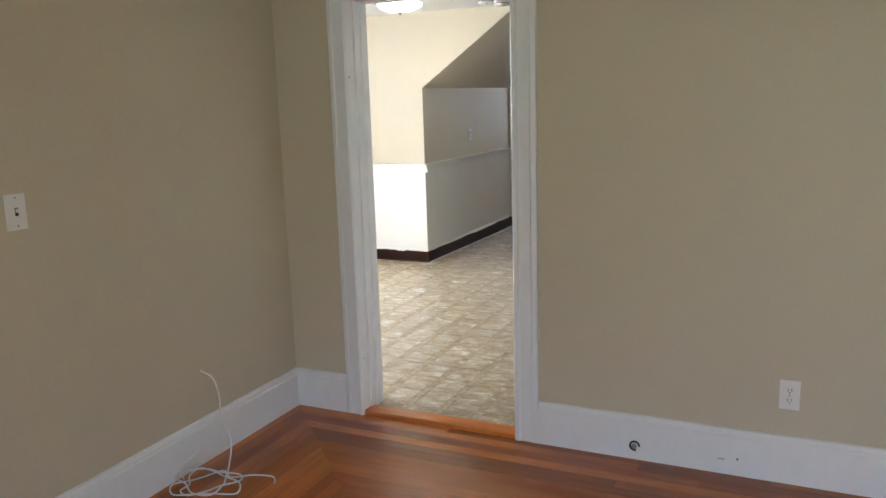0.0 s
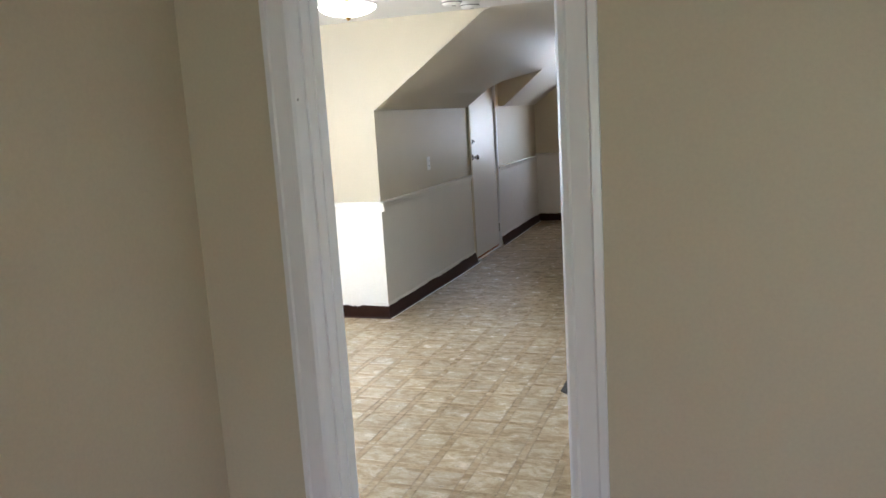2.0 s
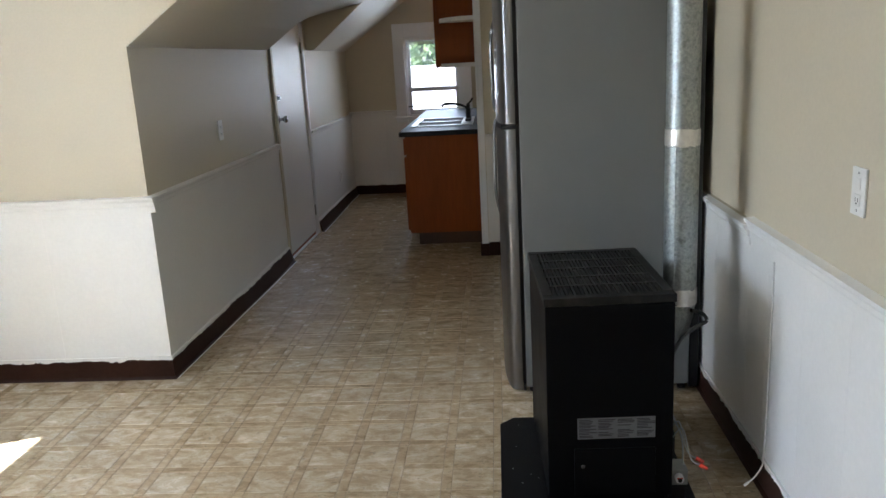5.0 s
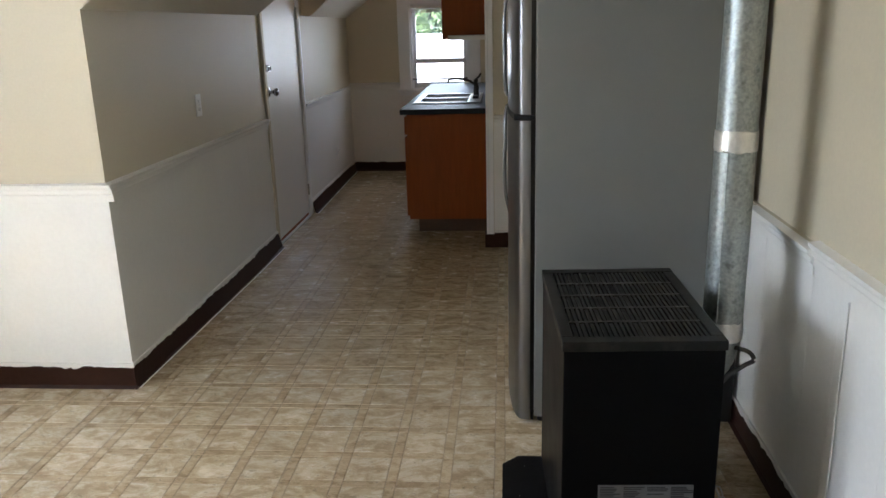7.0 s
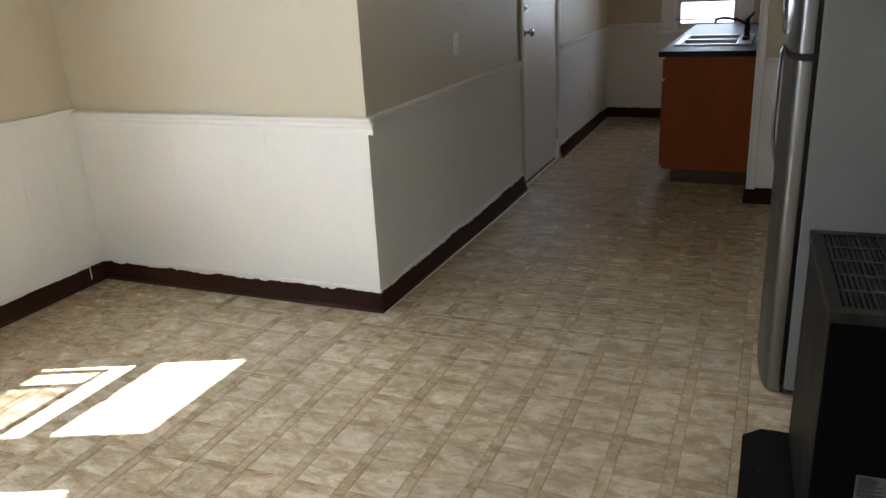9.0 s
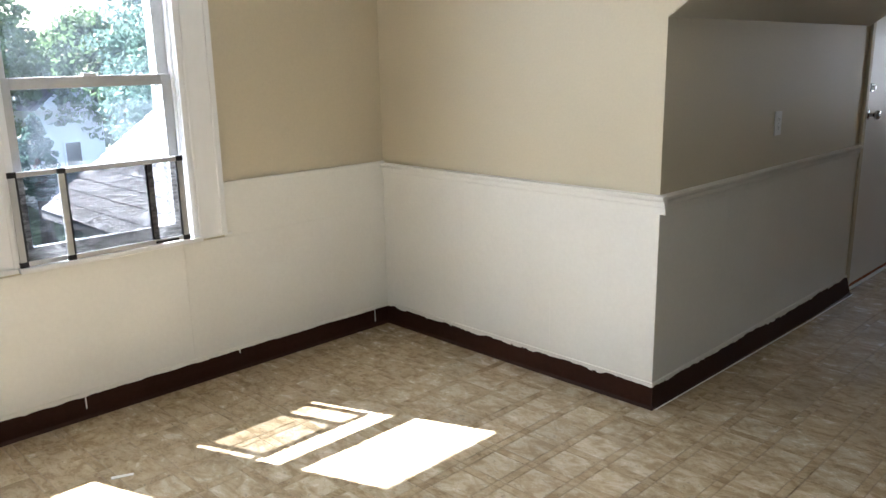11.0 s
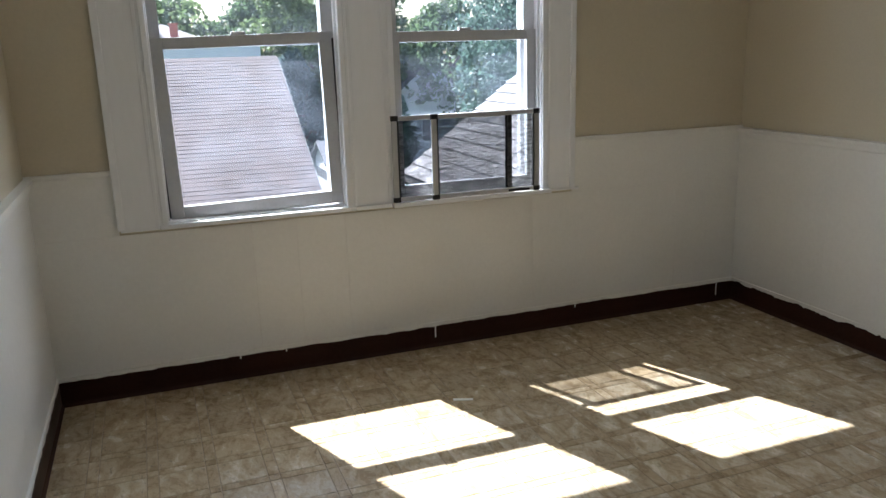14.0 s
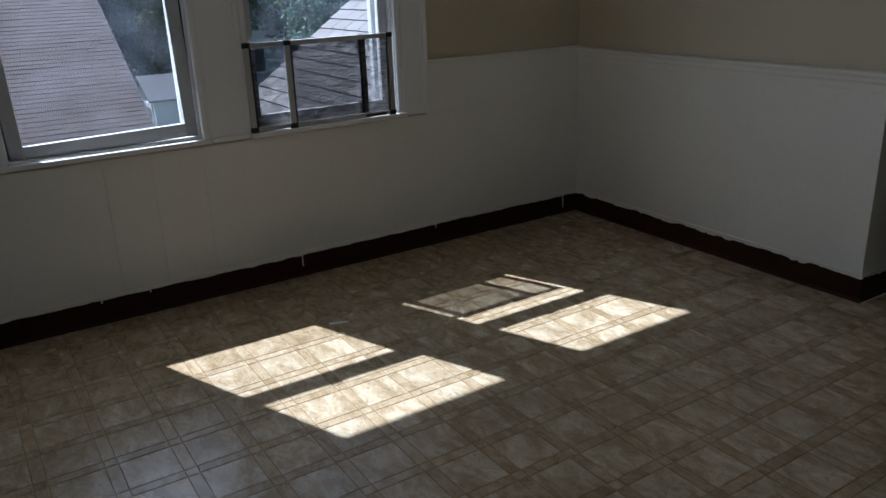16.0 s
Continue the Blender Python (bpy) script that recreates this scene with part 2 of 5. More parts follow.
M_COUNTER = material("charcoal_laminate", (0.02, 0.022, 0.026), 0.5, spec=0.14, vary=0.3, fine=220, coarse=40, bump=0.01)
M_STEEL = material("stainless_steel", (0.42, 0.42, 0.42), 0.3, metal=1.0, vary=0.06, fine=200, coarse=6, bump=0.02, stretch=(8, 8, 0.2))
M_DOORSTEEL = material("brushed_fridge_steel", (0.2, 0.197, 0.197), 0.3, metal=1.0, vary=0.05, fine=200, coarse=6, bump=0.004, stretch=(8, 8, 0.15))
M_CHROME = material("polished_chrome", (0.4, 0.4, 0.4), 0.14, metal=1.0, vary=0.04)
M_FRIDGE = material("grey_textured_fridge_paint", (0.175, 0.178, 0.17), 0.34, spec=0.5, vary=0.06, fine=260, coarse=5, bump=0.12, bump_scale=320)
M_BLACK = material("black_enamel", (0.0034, 0.0034, 0.0038), 0.4, spec=0.06, vary=0.3, fine=120, coarse=6, bump=0.03)
M_BLACKT = material("worn_black_enamel", (0.011, 0.0105, 0.0095), 0.42, spec=0.2, vary=0.4, fine=90, coarse=14, bump=0.05, dark=(0.05, 0.045, 0.036), dark_amount=0.6, rough_vary=0.15)
M_WORN = material("rubbed_black_enamel", (0.034, 0.031, 0.026), 0.38, spec=0.35, vary=0.4, fine=80, coarse=18, bump=0.05, dark=(0.09, 0.08, 0.06), dark_amount=0.5)
M_BLACKP = material("black_plastic", (0.006, 0.006, 0.007), 0.45, vary=0.2)
M_MAT = material("black_hearth_pad", (0.004, 0.004, 0.005), 0.45, spec=0.15, vary=0.4, fine=180, coarse=8, bump=0.1, dark=(0.03, 0.03, 0.03), dark_amount=0.15)
M_GALV = material("galvanized_steel", (0.40, 0.43, 0.42), 0.42, metal=0.8, vary=0.34, fine=110, coarse=38, bump=0.04, dark=(0.14, 0.16, 0.145), dark_amount=0.8)
M_TAPE = material("foil_tape", (0.75, 0.74, 0.70), 0.3, metal=0.8, vary=0.15, fine=60, coarse=25, bump=0.25)
M_PLASTIC = material("white_plastic", (0.78, 0.77, 0.74), 0.35, vary=0.03)
M_SLOT = material("dark_slot", (0.03, 0.03, 0.03), 0.6)
M_ALU = material("dull_aluminium", (0.52, 0.52, 0.52), 0.42, metal=0.55, vary=0.08, fine=90, coarse=8, bump=0.02)
M_SASH = material("white_vinyl_sash", (0.62, 0.62, 0.62), 0.4, vary=0.06, fine=60, coarse=6)
M_LABEL = material("silver_rating_label", (0.135, 0.135, 0.14), 0.5, metal=0.2, vary=0.08)
M_INK = material("black_ink", (0.02, 0.02, 0.02), 0.6)
M_BRASS = material("brass", (0.65, 0.42, 0.13), 0.25, metal=1.0, vary=0.1)
M_RED = material("red_plastic", (0.6, 0.05, 0.02), 0.4)
M_CABLE = material("white_cable", (0.72, 0.71, 0.68), 0.45, vary=0.06)
M_GREYCABLE = material("grey_metal_tube", (0.33, 0.33, 0.31), 0.4, metal=0.7, vary=0.1)
M_HOSE = material("dark_metal_hose", (0.10, 0.10, 0.095), 0.4, metal=0.6, vary=0.15, fine=120, coarse=20, bump=0.05)
M_BLIND = material("taupe_blind", (0.32, 0.26, 0.22), 0.7, vary=0.1)
M_GLASS = see_through("window_glass", 0.994, (0.97, 0.98, 0.99), 0.02, 0.6)
M_DUSTY = see_through("dusty_window_glass", 0.988, (0.97, 0.98, 1.0), 0.02, 0.8)
# The bluish wire colour adds haze over the view through the mesh.
M_MESH = mesh_cloth("insect_screen_mesh", 0.37, (0.012, 0.012, 0.017))
M_LAMP1 = glow("lit_glass_shade", (1.0, 0.93, 0.78), 1.4)
M_LAMP2 = glow("lit_square_shade", (1.0, 0.80, 0.48), 1.0)
M_SHINGLE = material("weathered_grey_shingle", (0.055, 0.039, 0.036), 0.85, vary=0.16, fine=40, coarse=0.9, bump=0.3, stretch=(0.25, 1, 0.25), dark=(0.022, 0.011, 0.010), dark_amount=0.95, per_object=0.08, per_island=0.22)
M_SHINGLE2 = material("pale_grey_shingle", (0.18, 0.173, 0.17), 0.85, vary=0.16, fine=40, coarse=2, bump=0.3, per_object=0.1)
M_SHINGLE3 = material("blue_grey_shingle", (0.07, 0.072, 0.082), 0.85, vary=0.12, fine=10, coarse=1, bump=0.3)
M_SHINGLE4 = material("hazy_grey_shingle", (0.105, 0.095, 0.1), 0.85, vary=0.1, fine=10, coarse=1, bump=0.3)
M_SIDING = material("white_siding_paint", (0.5, 0.51, 0.53), 0.6, vary=0.06, fine=20, coarse=1)
M_GREYSIDE = material("grey_white_siding", (0.30, 0.305, 0.31), 0.6, vary=0.12, fine=6, coarse=0.6)
M_BRICK = material("red_chimney_brick", (0.30, 0.10, 0.07), 0.85, vary=0.2, fine=20, coarse=4)


def leaf_material(name, base, dark):
    """Leaves that reflect and let sunlight through."""
    m = material(name, base, 0.6, vary=0.45, fine=5, coarse=0.7, bump=0, dark=dark, dark_amount=0.6)
    n, l = m.node_tree.nodes, m.node_tree.links
    b, out = n["Principled BSDF"], n["Material Output"]
    tr = n.new("ShaderNodeBsdfTranslucent")
    l.new(b.inputs["Base Color"].links[0].from_socket, tr.inputs["Color"])
    mx = n.new("ShaderNodeMixShader")
    mx.inputs["Fac"].default_value = 0.5
    l.new(b.outputs[0], mx.inputs[1])
    l.new(tr.outputs[0], mx.inputs[2])
    l.new(mx.outputs[0], out.inputs["Surface"])
    return m


M_LEAF = leaf_material("maple_leaves", (0.08, 0.125, 0.055), (0.045, 0.08, 0.048))
M_LEAF2 = leaf_material("pale_green_leaves", (0.13, 0.178, 0.075), (0.07, 0.105, 0.045))
# Green leaves with the blue haze of the window glass mixed into their colour.
M_LEAF3 = leaf_material("haze_tinted_leaves", (0.09, 0.148, 0.118), (0.048, 0.088, 0.08))
M_BARK = material("tree_bark", (0.09, 0.065, 0.045), 0.9, vary=0.3, fine=20, coarse=4, bump=0.5)
M_GRASS = material("lawn", (0.06, 0.09, 0.03), 0.9, vary=0.35, fine=3, coarse=0.2, bump=0)
M_POLE = material("weathered_pole_wood", (0.16, 0.12, 0.09), 0.9, vary=0.2)


# ---- building helpers ----
def box(bm, x0, y0, z0, x1, y1, z1, bevel=0.0):
    r = bmesh.ops.create_cube(bm, size=1.0)
    vs = r["verts"]
    bmesh.ops.scale(bm, vec=(x1 - x0, y1 - y0, z1 - z0), verts=vs)
    bmesh.ops.translate(bm, vec=((x0 + x1) / 2, (y0 + y1) / 2, (z0 + z1) / 2), verts=vs)
    if bevel:
        edges = list({e for v in vs for e in v.link_edges})
        bmesh.ops.bevel(bm, geom=edges, offset=bevel, segments=2, affect="EDGES", profile=0.6)
    return bm


def boxes(*rows, bevel=0.0):
    bm = bmesh.new()
    for row in rows:
        box(bm, *row, bevel=bevel)
    return bm


def cyl(bm, a, b, r, r2=None, seg=20):
    a, b = Vector(a), Vector(b)
    d = b - a
    m = Matrix.Translation((a + b) / 2) @ d.to_track_quat("Z", "Y").to_matrix().to_4x4()
    bmesh.ops.create_cone(bm, cap_ends=True, segments=seg, radius1=r, radius2=r if r2 is None else r2, depth=d.length, matrix=m)
    return bm


def cylinder(a, b, r, r2=None, seg=20):
    return cyl(bmesh.new(), a, b, r, r2, seg)


def tube(points, r, seg=10):
    """A round tube along a line of points."""
    bm = bmesh.new()
    pts = [Vector(p) for p in points]
    rings = []
    up = Vector((0.13, 0.21, 0.97)).normalized()
    for i, p in enumerate(pts):
        d = (pts[min(i + 1, len(pts) - 1)] - pts[max(i - 1, 0)]).normalized()
        s = d.cross(up)
        if s.length < 1e-3:
            s = d.cross(Vector((1, 0, 0)))
        s.normalize()
        u = s.cross(d)
        rings.append([bm.verts.new(p + (s * math.cos(k * math.tau / seg) + u * math.sin(k * math.tau / seg)) * r) for k in range(seg)])
    for a, b in zip(rings, rings[1:]):
        for k in range(seg):
            bm.faces.new((a[k], a[(k + 1) % seg], b[(k + 1) % seg], b[k]))
    bm.faces.new(rings[0])
    bm.faces.new(rings[-1])
    return bm


def smooth_line(points, n=8):
    """Catmull-Rom through the points."""
    p = [Vector(q) for q in points]
    p = [p[0], *p, p[-1]]
    out = []
    for i in range(1, len(p) - 2):
        for k in range(n):
            t = k / n
            out.append(0.5 * (2 * p[i] + (p[i + 1] - p[i - 1]) * t + (2 * p[i - 1] - 5 * p[i] + 4 * p[i + 1] - p[i + 2]) * t * t + (3 * p[i] - p[i - 1] - 3 * p[i + 1] + p[i + 2]) * t ** 3))
    return out + [p[-2]]


def lathe(profile, center, seg=28):
    """Turned shape from (radius, height) pairs round an upright axis."""
    bm = bmesh.new()
    c = Vector(center)
    rings = [[bm.verts.new(c + Vector((max(r, 1e-4) * math.cos(k * math.tau / seg), max(r, 1e-4) * math.sin(k * math.tau / seg), h))) for k in range(seg)] for r, h in profile]
    for a, b in zip(rings, rings[1:]):
        for k in range(seg):
            bm.faces.new((a[k], a[(k + 1) % seg], b[(k + 1) % seg], b[k]))
    bm.faces.new(rings[0])
    bm.faces.new(rings[-1])
    return bm


def prism(poly, axis, a, b):
    """A flat outline pushed along an axis. poly: pairs in the other two axes, in x, y, z order."""
    bm = bmesh.new()
    n = "xyz".index(axis)

    def at(p, v):
        q = list(p)
        q.insert(n, v)
        return bm.verts.new(q)

    lo, hi = [at(p, a) for p in poly], [at(p, b) for p in poly]
    bm.faces.new(lo)
    bm.faces.new(hi[::-1])
    for i in range(len(poly)):
        j = (i + 1) % len(poly)
        bm.faces.new((lo[i], hi[i], hi[j], lo[j]))
    return bm


def root_place(ob):
    while ob.parent:
        ob = ob.parent
    return ob.location


def finish(bm, name, mat, smooth=False):
    bmesh.ops.recalc_face_normals(bm, faces=bm.faces)
    me = bpy.data.meshes.new(name)
    bm.to_mesh(me)
    bm.free()
    if mat:
        me.materials.append(mat)
    if smooth:
        for p in me.polygons:
            p.use_smooth = True
        me.set_sharp_from_angle(angle=radians(35))
    return me


def part(name, bm, mat, parent, label="", smooth=False):
    """One mesh object, given in world metres, under a thing or a part."""
    bm.transform(Matrix.Translation(-root_place(parent)))
    ob = new(name, finish(bm, name, mat, smooth))
    ob.parent = parent
    if label:
        ob["label"] = label
    return ob


def thing(name, place, label, category, group="", kind=""):
    ob = new(name)
    ob.location = place
    ob.empty_display_size = 0.1
    return tagged(ob, label, category, group, kind)


def solid(name, bm, mat, label="", category="", kind="structure", smooth=False):
    return tagged(new(name, finish(bm, name, mat, smooth)), label, category, "", kind)


def cut_wall(axis, face, back, a0, a1, z0, z1, holes):
    """Boxes of a wall between face and back along a, with rectangular holes (a0, a1, z0, z1) sorted along a."""
    rows, at = [], a0
    for h0, h1, hz0, hz1 in holes:
        rows += [(at, h0, z0, z1), (h0, h1, z0, hz0), (h0, h1, hz1, z1)]
        at = h1
    rows.append((at, a1, z0, z1))
    bm = bmesh.new()
    lo, hi = min(face, back), max(face, back)
    for p, q, r, s in rows:
        if q - p > 1e-4 and s - r > 1e-4:
            box(bm, *((lo, p, r, hi, q, s) if axis == "x" else (p, lo, r, q, hi, s)))
    return bm


# ---- large structure ----
H = 2.25          # flat ceiling
KNEE = 1.60       # top of the low side wall
XS = 0.905        # where the slope meets the flat ceiling
XW = -1.695       # window wall
YD = -3.17        # kitchen face of the door wall
YW = -3.30        # near end wall of the dormer
YR = -3.345       # living room face of the door wall
YF = 5.29         # far wall
XR = 2.505        # right wall
RAIL = 0.912
W1 = (-2.828, -2.065, 0.69, 2.06)
W2 = (-1.87, -1.135, 0.69, 2.06)

solid("wall_dormer", cut_wall("x", XW, XW - 0.17, YW - 0.1, 0.12, -0.3, H + 0.1, [W1, W2]), M_BEIGE, "beige painted dormer wall with two windows", "wall")
solid("wall_stub", prism([(XW, -0.02), (0, -0.02), (0, KNEE - 0.001), (XS, H - 0.001), (XS, H + 0.02), (XW, H + 0.02)], "y", 0.0, 0.12), M_BEIGE, "beige painted end wall of the dormer", "wall")
DOOR_Y = (2.305, 3.27)
DOOR_TOP = 1.99
solid("wall_side", cut_wall("x", 0.0, -0.12, 0.12, YF + 0.15, -0.02, 2.05, [(DOOR_Y[0], DOOR_Y[1], -0.02, DOOR_TOP)]), M_BEIGE, "beige painted low wall under the roof slope", "wall")
FW = (0.66, 1.26, 0.86, 1.72)
solid("wall_far", cut_wall("y", YF, YF + 0.16, -0.15, XR + 0.2, -0.02, H + 0.1, [FW]), M_BEIGE, "beige painted end wall with a small window", "wall")
JOG = -0.86
# The wall steps back past JOG above the rail to imitate a soft shadow edge.
solid("wall_right", boxes((XR, YD, -0.02, XR + 0.17, JOG, H + 0.05), (XR, JOG, -0.02, XR + 0.17, YF, 0.872), (XR + 0.014, JOG, 0.872, XR + 0.17, YF, H + 0.05)), M_BEIGE, "beige painted wall behind the heater and refrigerator", "wall")
DR = (1.278, 2.057, 1.935)
solid("wall_dormer_end", boxes((XW - 0.17, YW - 0.1, -0.02, 0.0, YW, H + 0.1)), M_BEIGE, "beige painted near end wall of the dormer", "wall")
solid("wall_door", cut_wall("y", YR, YD, 0.0, 5.3, -0.02, 2.62, [(DR[0] - 0.02, DR[1] + 0.02, -0.02, DR[2] + 0.02)]), M_BEIGE, "beige painted wall between living room and kitchen", "wall")
LX = 0.885
solid("wall_living_left", boxes((LX - 0.12, -8.4, -0.02, LX, YR, 2.62)), M_BEIGE, "beige painted living room wall", "wall")
solid("wall_living_right", boxes((5.18, -8.4, -0.02, 5.3, YR, 2.62)), M_BEIGE, "beige painted living room wall", "wall")
solid("wall_living_back", cut_wall("y", -8.2, -8.32, LX - 0.12, 5.3, -0.02, 2.62, [(3.2, 4.5, 0.35, 1.45)]), M_BEIGE, "beige painted living room wall with an opening", "wall")
# Unseen ceiling; beige is chosen so that less light bounces onto the walls.
solid("ceiling_living", boxes((LX - 0.12, -8.4, 2.55, 5.3, YR, 2.65)), M_BEIGE, "unseen living room ceiling, beige to dim its bounce onto the walls", "ceiling")
solid("ceiling_dormer", boxes((XW, YW, H, XR + 0.17, 0.0, H + 0.06)), M_CEIL, "white painted flat ceiling", "ceiling")
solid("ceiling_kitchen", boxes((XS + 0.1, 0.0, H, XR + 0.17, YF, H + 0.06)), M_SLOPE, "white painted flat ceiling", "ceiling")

CHEEK = 3.44


def slope_height(x, y):
    """Under side of the roof slope; it is pushed up over the entry door."""
    z = KNEE - 0.004 + (H - KNEE) * x / XS
    if 2.27 < y <= CHEEK:
        lift = 0.05 + 0.22 * min(1.0, (y - 2.27) / 1.03)
        z += lift * max(0.0, 1 - x / 0.52)
    return eased(z, y)


def eased(z, y):
    """The plastered turn where the slope runs into the flat ceiling."""
    k = 0.02 + 0.12 * min(1.0, y / 0.5)
    h = min(1.0, max(0.0, 0.5 + 0.5 * (H - z) / k))
    return H + (z - H) * h - k * h * (1 - h) - 0.0005


def slope_sheet():
    bm = bmesh.new()
    for y0, y1, n in ((0.004, CHEEK, 40), (CHEEK + 0.002, YF, 6)):
        xs = [-0.02 + (XS + 0.25) * i / 24 for i in range(25)]
        ys = [y0 + (y1 - y0) * j / n for j in range(n + 1)]
        if y0 < 1:
            ys = [0.004, 0.1, 0.25, 0.5, 1.2, 2.25, 2.29, 2.6, 2.95, 3.3, CHEEK]
            n = len(ys) - 1
        low = [[bm.verts.new((x, y, slope_height(x, min(y, CHEEK)) if y0 < 1 else eased(KNEE + (H - KNEE) * x / XS, y))) for x in xs] for y in ys]
        top = [[bm.verts.new((v.co.x, v.co.y, v.co.z + 0.10)) for v in row] for row in low]
        for j in range(n):
            for i in range(24):
                bm.faces.new((low[j][i], low[j][i + 1], low[j + 1][i + 1], low[j + 1][i]))
                bm.faces.new((top[j][i], top[j + 1][i], top[j + 1][i + 1], top[j][i + 1]))
        for row_l, row_t in ((low[0], top[0]), (low[-1], top[-1])):
            for i in range(24):
                bm.faces.new((row_l[i], row_t[i], row_t[i + 1], row_l[i + 1]))
    return bm


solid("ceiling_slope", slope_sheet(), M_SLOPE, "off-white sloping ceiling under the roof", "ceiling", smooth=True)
solid("cheek_wall", prism([(0.003, 1.615), (0.02, 1.603), (0.05, 1.598), (0.08, 1.608), (0.115, 1.635), (0.53, 1.975), (0.50, 2.02), (0.003, 1.92)], "y", CHEEK - 0.006, CHEEK + 0.05), M_BEIGE, "beige triangular cheek beside the door", "wall")

solid("floor_kitchen", boxes((XW - 0.02, YW - 0.02, -0.12, XR + 0.17, 0.02, -0.0015), (-0.02, 0.02, -0.12, XR + 0.17, YF + 0.02, -0.0015)), M_JOINT, "tan sheet vinyl floor with a slate print", "floor")
floor_k = bpy.data.objects["floor_kitchen"]
floor_l = solid("floor_living", boxes((LX - 0.02, -8.3, -0.12, 5.3, YW - 0.021, -0.006)), M_GAP, "red varnished fir strip floor", "floor")
solid("threshold", prism([(YR - 0.012, -0.004), (YR - 0.012, 0.015), (YR - 0.006, 0.020), (-3.272, 0.020), (-3.262, 0.014), (-3.262, -0.004)], "x", DR[0] - 0.02, DR[1] + 0.02), M_PLANKX, "worn red-brown wooden door threshold", "threshold")


# ---- trim ----
def rail_bm(bm, axis, face, out, a0, a1, top=RAIL):
    """A moulded chair rail: profile pushed along a wall. out: +1 or -1, the way the wall faces."""
    prof = [(0, -0.075), (0.010, -0.072), (0.012, -0.045), (0.018, -0.038), (0.02, -0.022), (0.030, -0.012), (0.032, 0.0), (0, 0.004)]
    sub = prism([(face + out * d, top + z) if axis == "x" else (face + out * d, top + z) for d, z in prof], "y" if axis == "x" else "x", a0, a1)
    me = bpy.data.meshes.new("tmp")
    sub.to_mesh(me)
    sub.free()
    bm.from_mesh(me)
    bpy.data.meshes.remove(me)
    return bm


def ragged_strip(axis, face, out, a0, a1, z0, z1, proud, rag, seed, side):
    """A thin board whose top (side +1) or bottom (side -1) edge is ragged, like paint cut in by hand."""
    rng = random.Random(seed)
    n = max(2, int(abs(a1 - a0) / 0.011))
    lo_d, hi_d = face + out * 0.0005, face + out * proud
    bm = bmesh.new()
    cols, drift, step, hold = [], 0.0, 0.0, 0
    for i in range(n + 1):
        a = a0 + (a1 - a0) * i / n
        drift = drift * 0.9 + rng.uniform(-1, 1) * rag * 0.3
        if hold <= 0:
            step, hold = rng.uniform(-1, 1) * rag * 0.7, rng.choice((1, 1, 2, 3, 5))
        hold -= 1
        j = drift + step
        b, t = (z0, z1 + j) if side > 0 else (z0 + j, z1)
        cols.append([bm.verts.new((d, a, z) if axis == "x" else (a, d, z)) for d in (lo_d, hi_d) for z in (b, t)])
    for p, q in zip(cols, cols[1:]):
        bm.faces.new((p[2], q[2], q[3], p[3]))
        bm.faces.new((p[3], q[3], q[1], p[1]))
        bm.faces.new((p[0], q[0], q[2], p[2]))
        bm.faces.new((p[0], p[1], q[1], q[0]))
    bm.faces.new(cols[0][i] for i in (0, 2, 3, 1))
    bm.faces.new(cols[-1][i] for i in (0, 1, 3, 2))
    return bm


def wainscot(no, axis, face, out, a0, a1, seed, top=RAIL, widths=(0.40, 0.41, 0.39), rail=True, base=True, turn=False):
    """White board panelling with seams, a chair rail on top and a brown vinyl base at the floor."""
    w = thing(f"wainscot_{no}", (face if axis == "x" else a0, a0 if axis == "x" else face, 0), "white painted board wainscot on the lower wall", "wainscot", kind="structure")
    a, k = a0, seed
    while a < a1 - 0.02:
        b = min(a1, a + widths[k % len(widths)])
        if a1 - b < 0.08:
            b = a1
        wrap = 0.0063 if turn and b == a1 else 0.0
        d0, d1 = sorted((face, face + out * 0.006))
        box_rows = (d0, a + 0.0004, 0.07, d1, b - 0.0004, top - 0.004) if axis == "x" else (a + 0.0003, d0, 0.07, b - 0.0003 + wrap, d1, top - 0.004)
        part("panel", boxes(box_rows), M_WHITE, w)
        a, k = b, k + 1
    if rail:
        part("chair_rail", rail_bm(bmesh.new(), axis, face, out, a0, a1 + (0.032 if turn else 0.0), top), M_WHITE, w)
    if base:
        bb = thing(f"baseboard_{no}", (face if axis == "x" else a0, a0 if axis == "x" else face, 0), "dark brown vinyl cove base with ragged white paint along its top", "baseboard", kind="structure")
        part("base_strip", ragged_strip(axis, face, out, a0, a1 + (0.012 if turn else 0.0), -0.004, 0.103, 0.012, 0.0, seed, 1), M_BASE, bb)
        part("cove_toe", prism([(face + out * 0.011, -0.003), (face + out * 0.024, -0.003), (face + out * 0.018, 0.004), (face + out * 0.012, 0.014)], "y" if axis == "x" else "x", a0, a1 + (0.022 if turn else 0.0)), M_BASE, bb)
        part("paint_edge", ragged_strip(axis, face, out, a0, a1 + (0.0135 if turn else 0.0), 0.101, 0.118, 0.0135, 0.003 if no == 1 else 0.007, seed + 50, -1), M_WHITE, bb, "ragged brushed edge of white paint")
    return w


wainscot(1, "x", XW, 1, YW, 0.0, 1, top=0.672, widths=(0.9, 0.81, 0.185, 0.211), rail=False)
solid("wainscot_11", boxes((XW, -0.985, 0.6685, XW + 0.006, 0.0, 0.916)), M_WHITE, "white painted board beside the window", "wainscot")
solid("wainscot_12", boxes((XW, YW, 0.6685, XW + 0.006, -2.995, 0.916)), M_WHITE, "white painted board beside the window", "wainscot")
wainscot(2, "y", 0.0, -1, XW, 0.0, 2, widths=(0.56, 0.57, 0.6), turn=True)
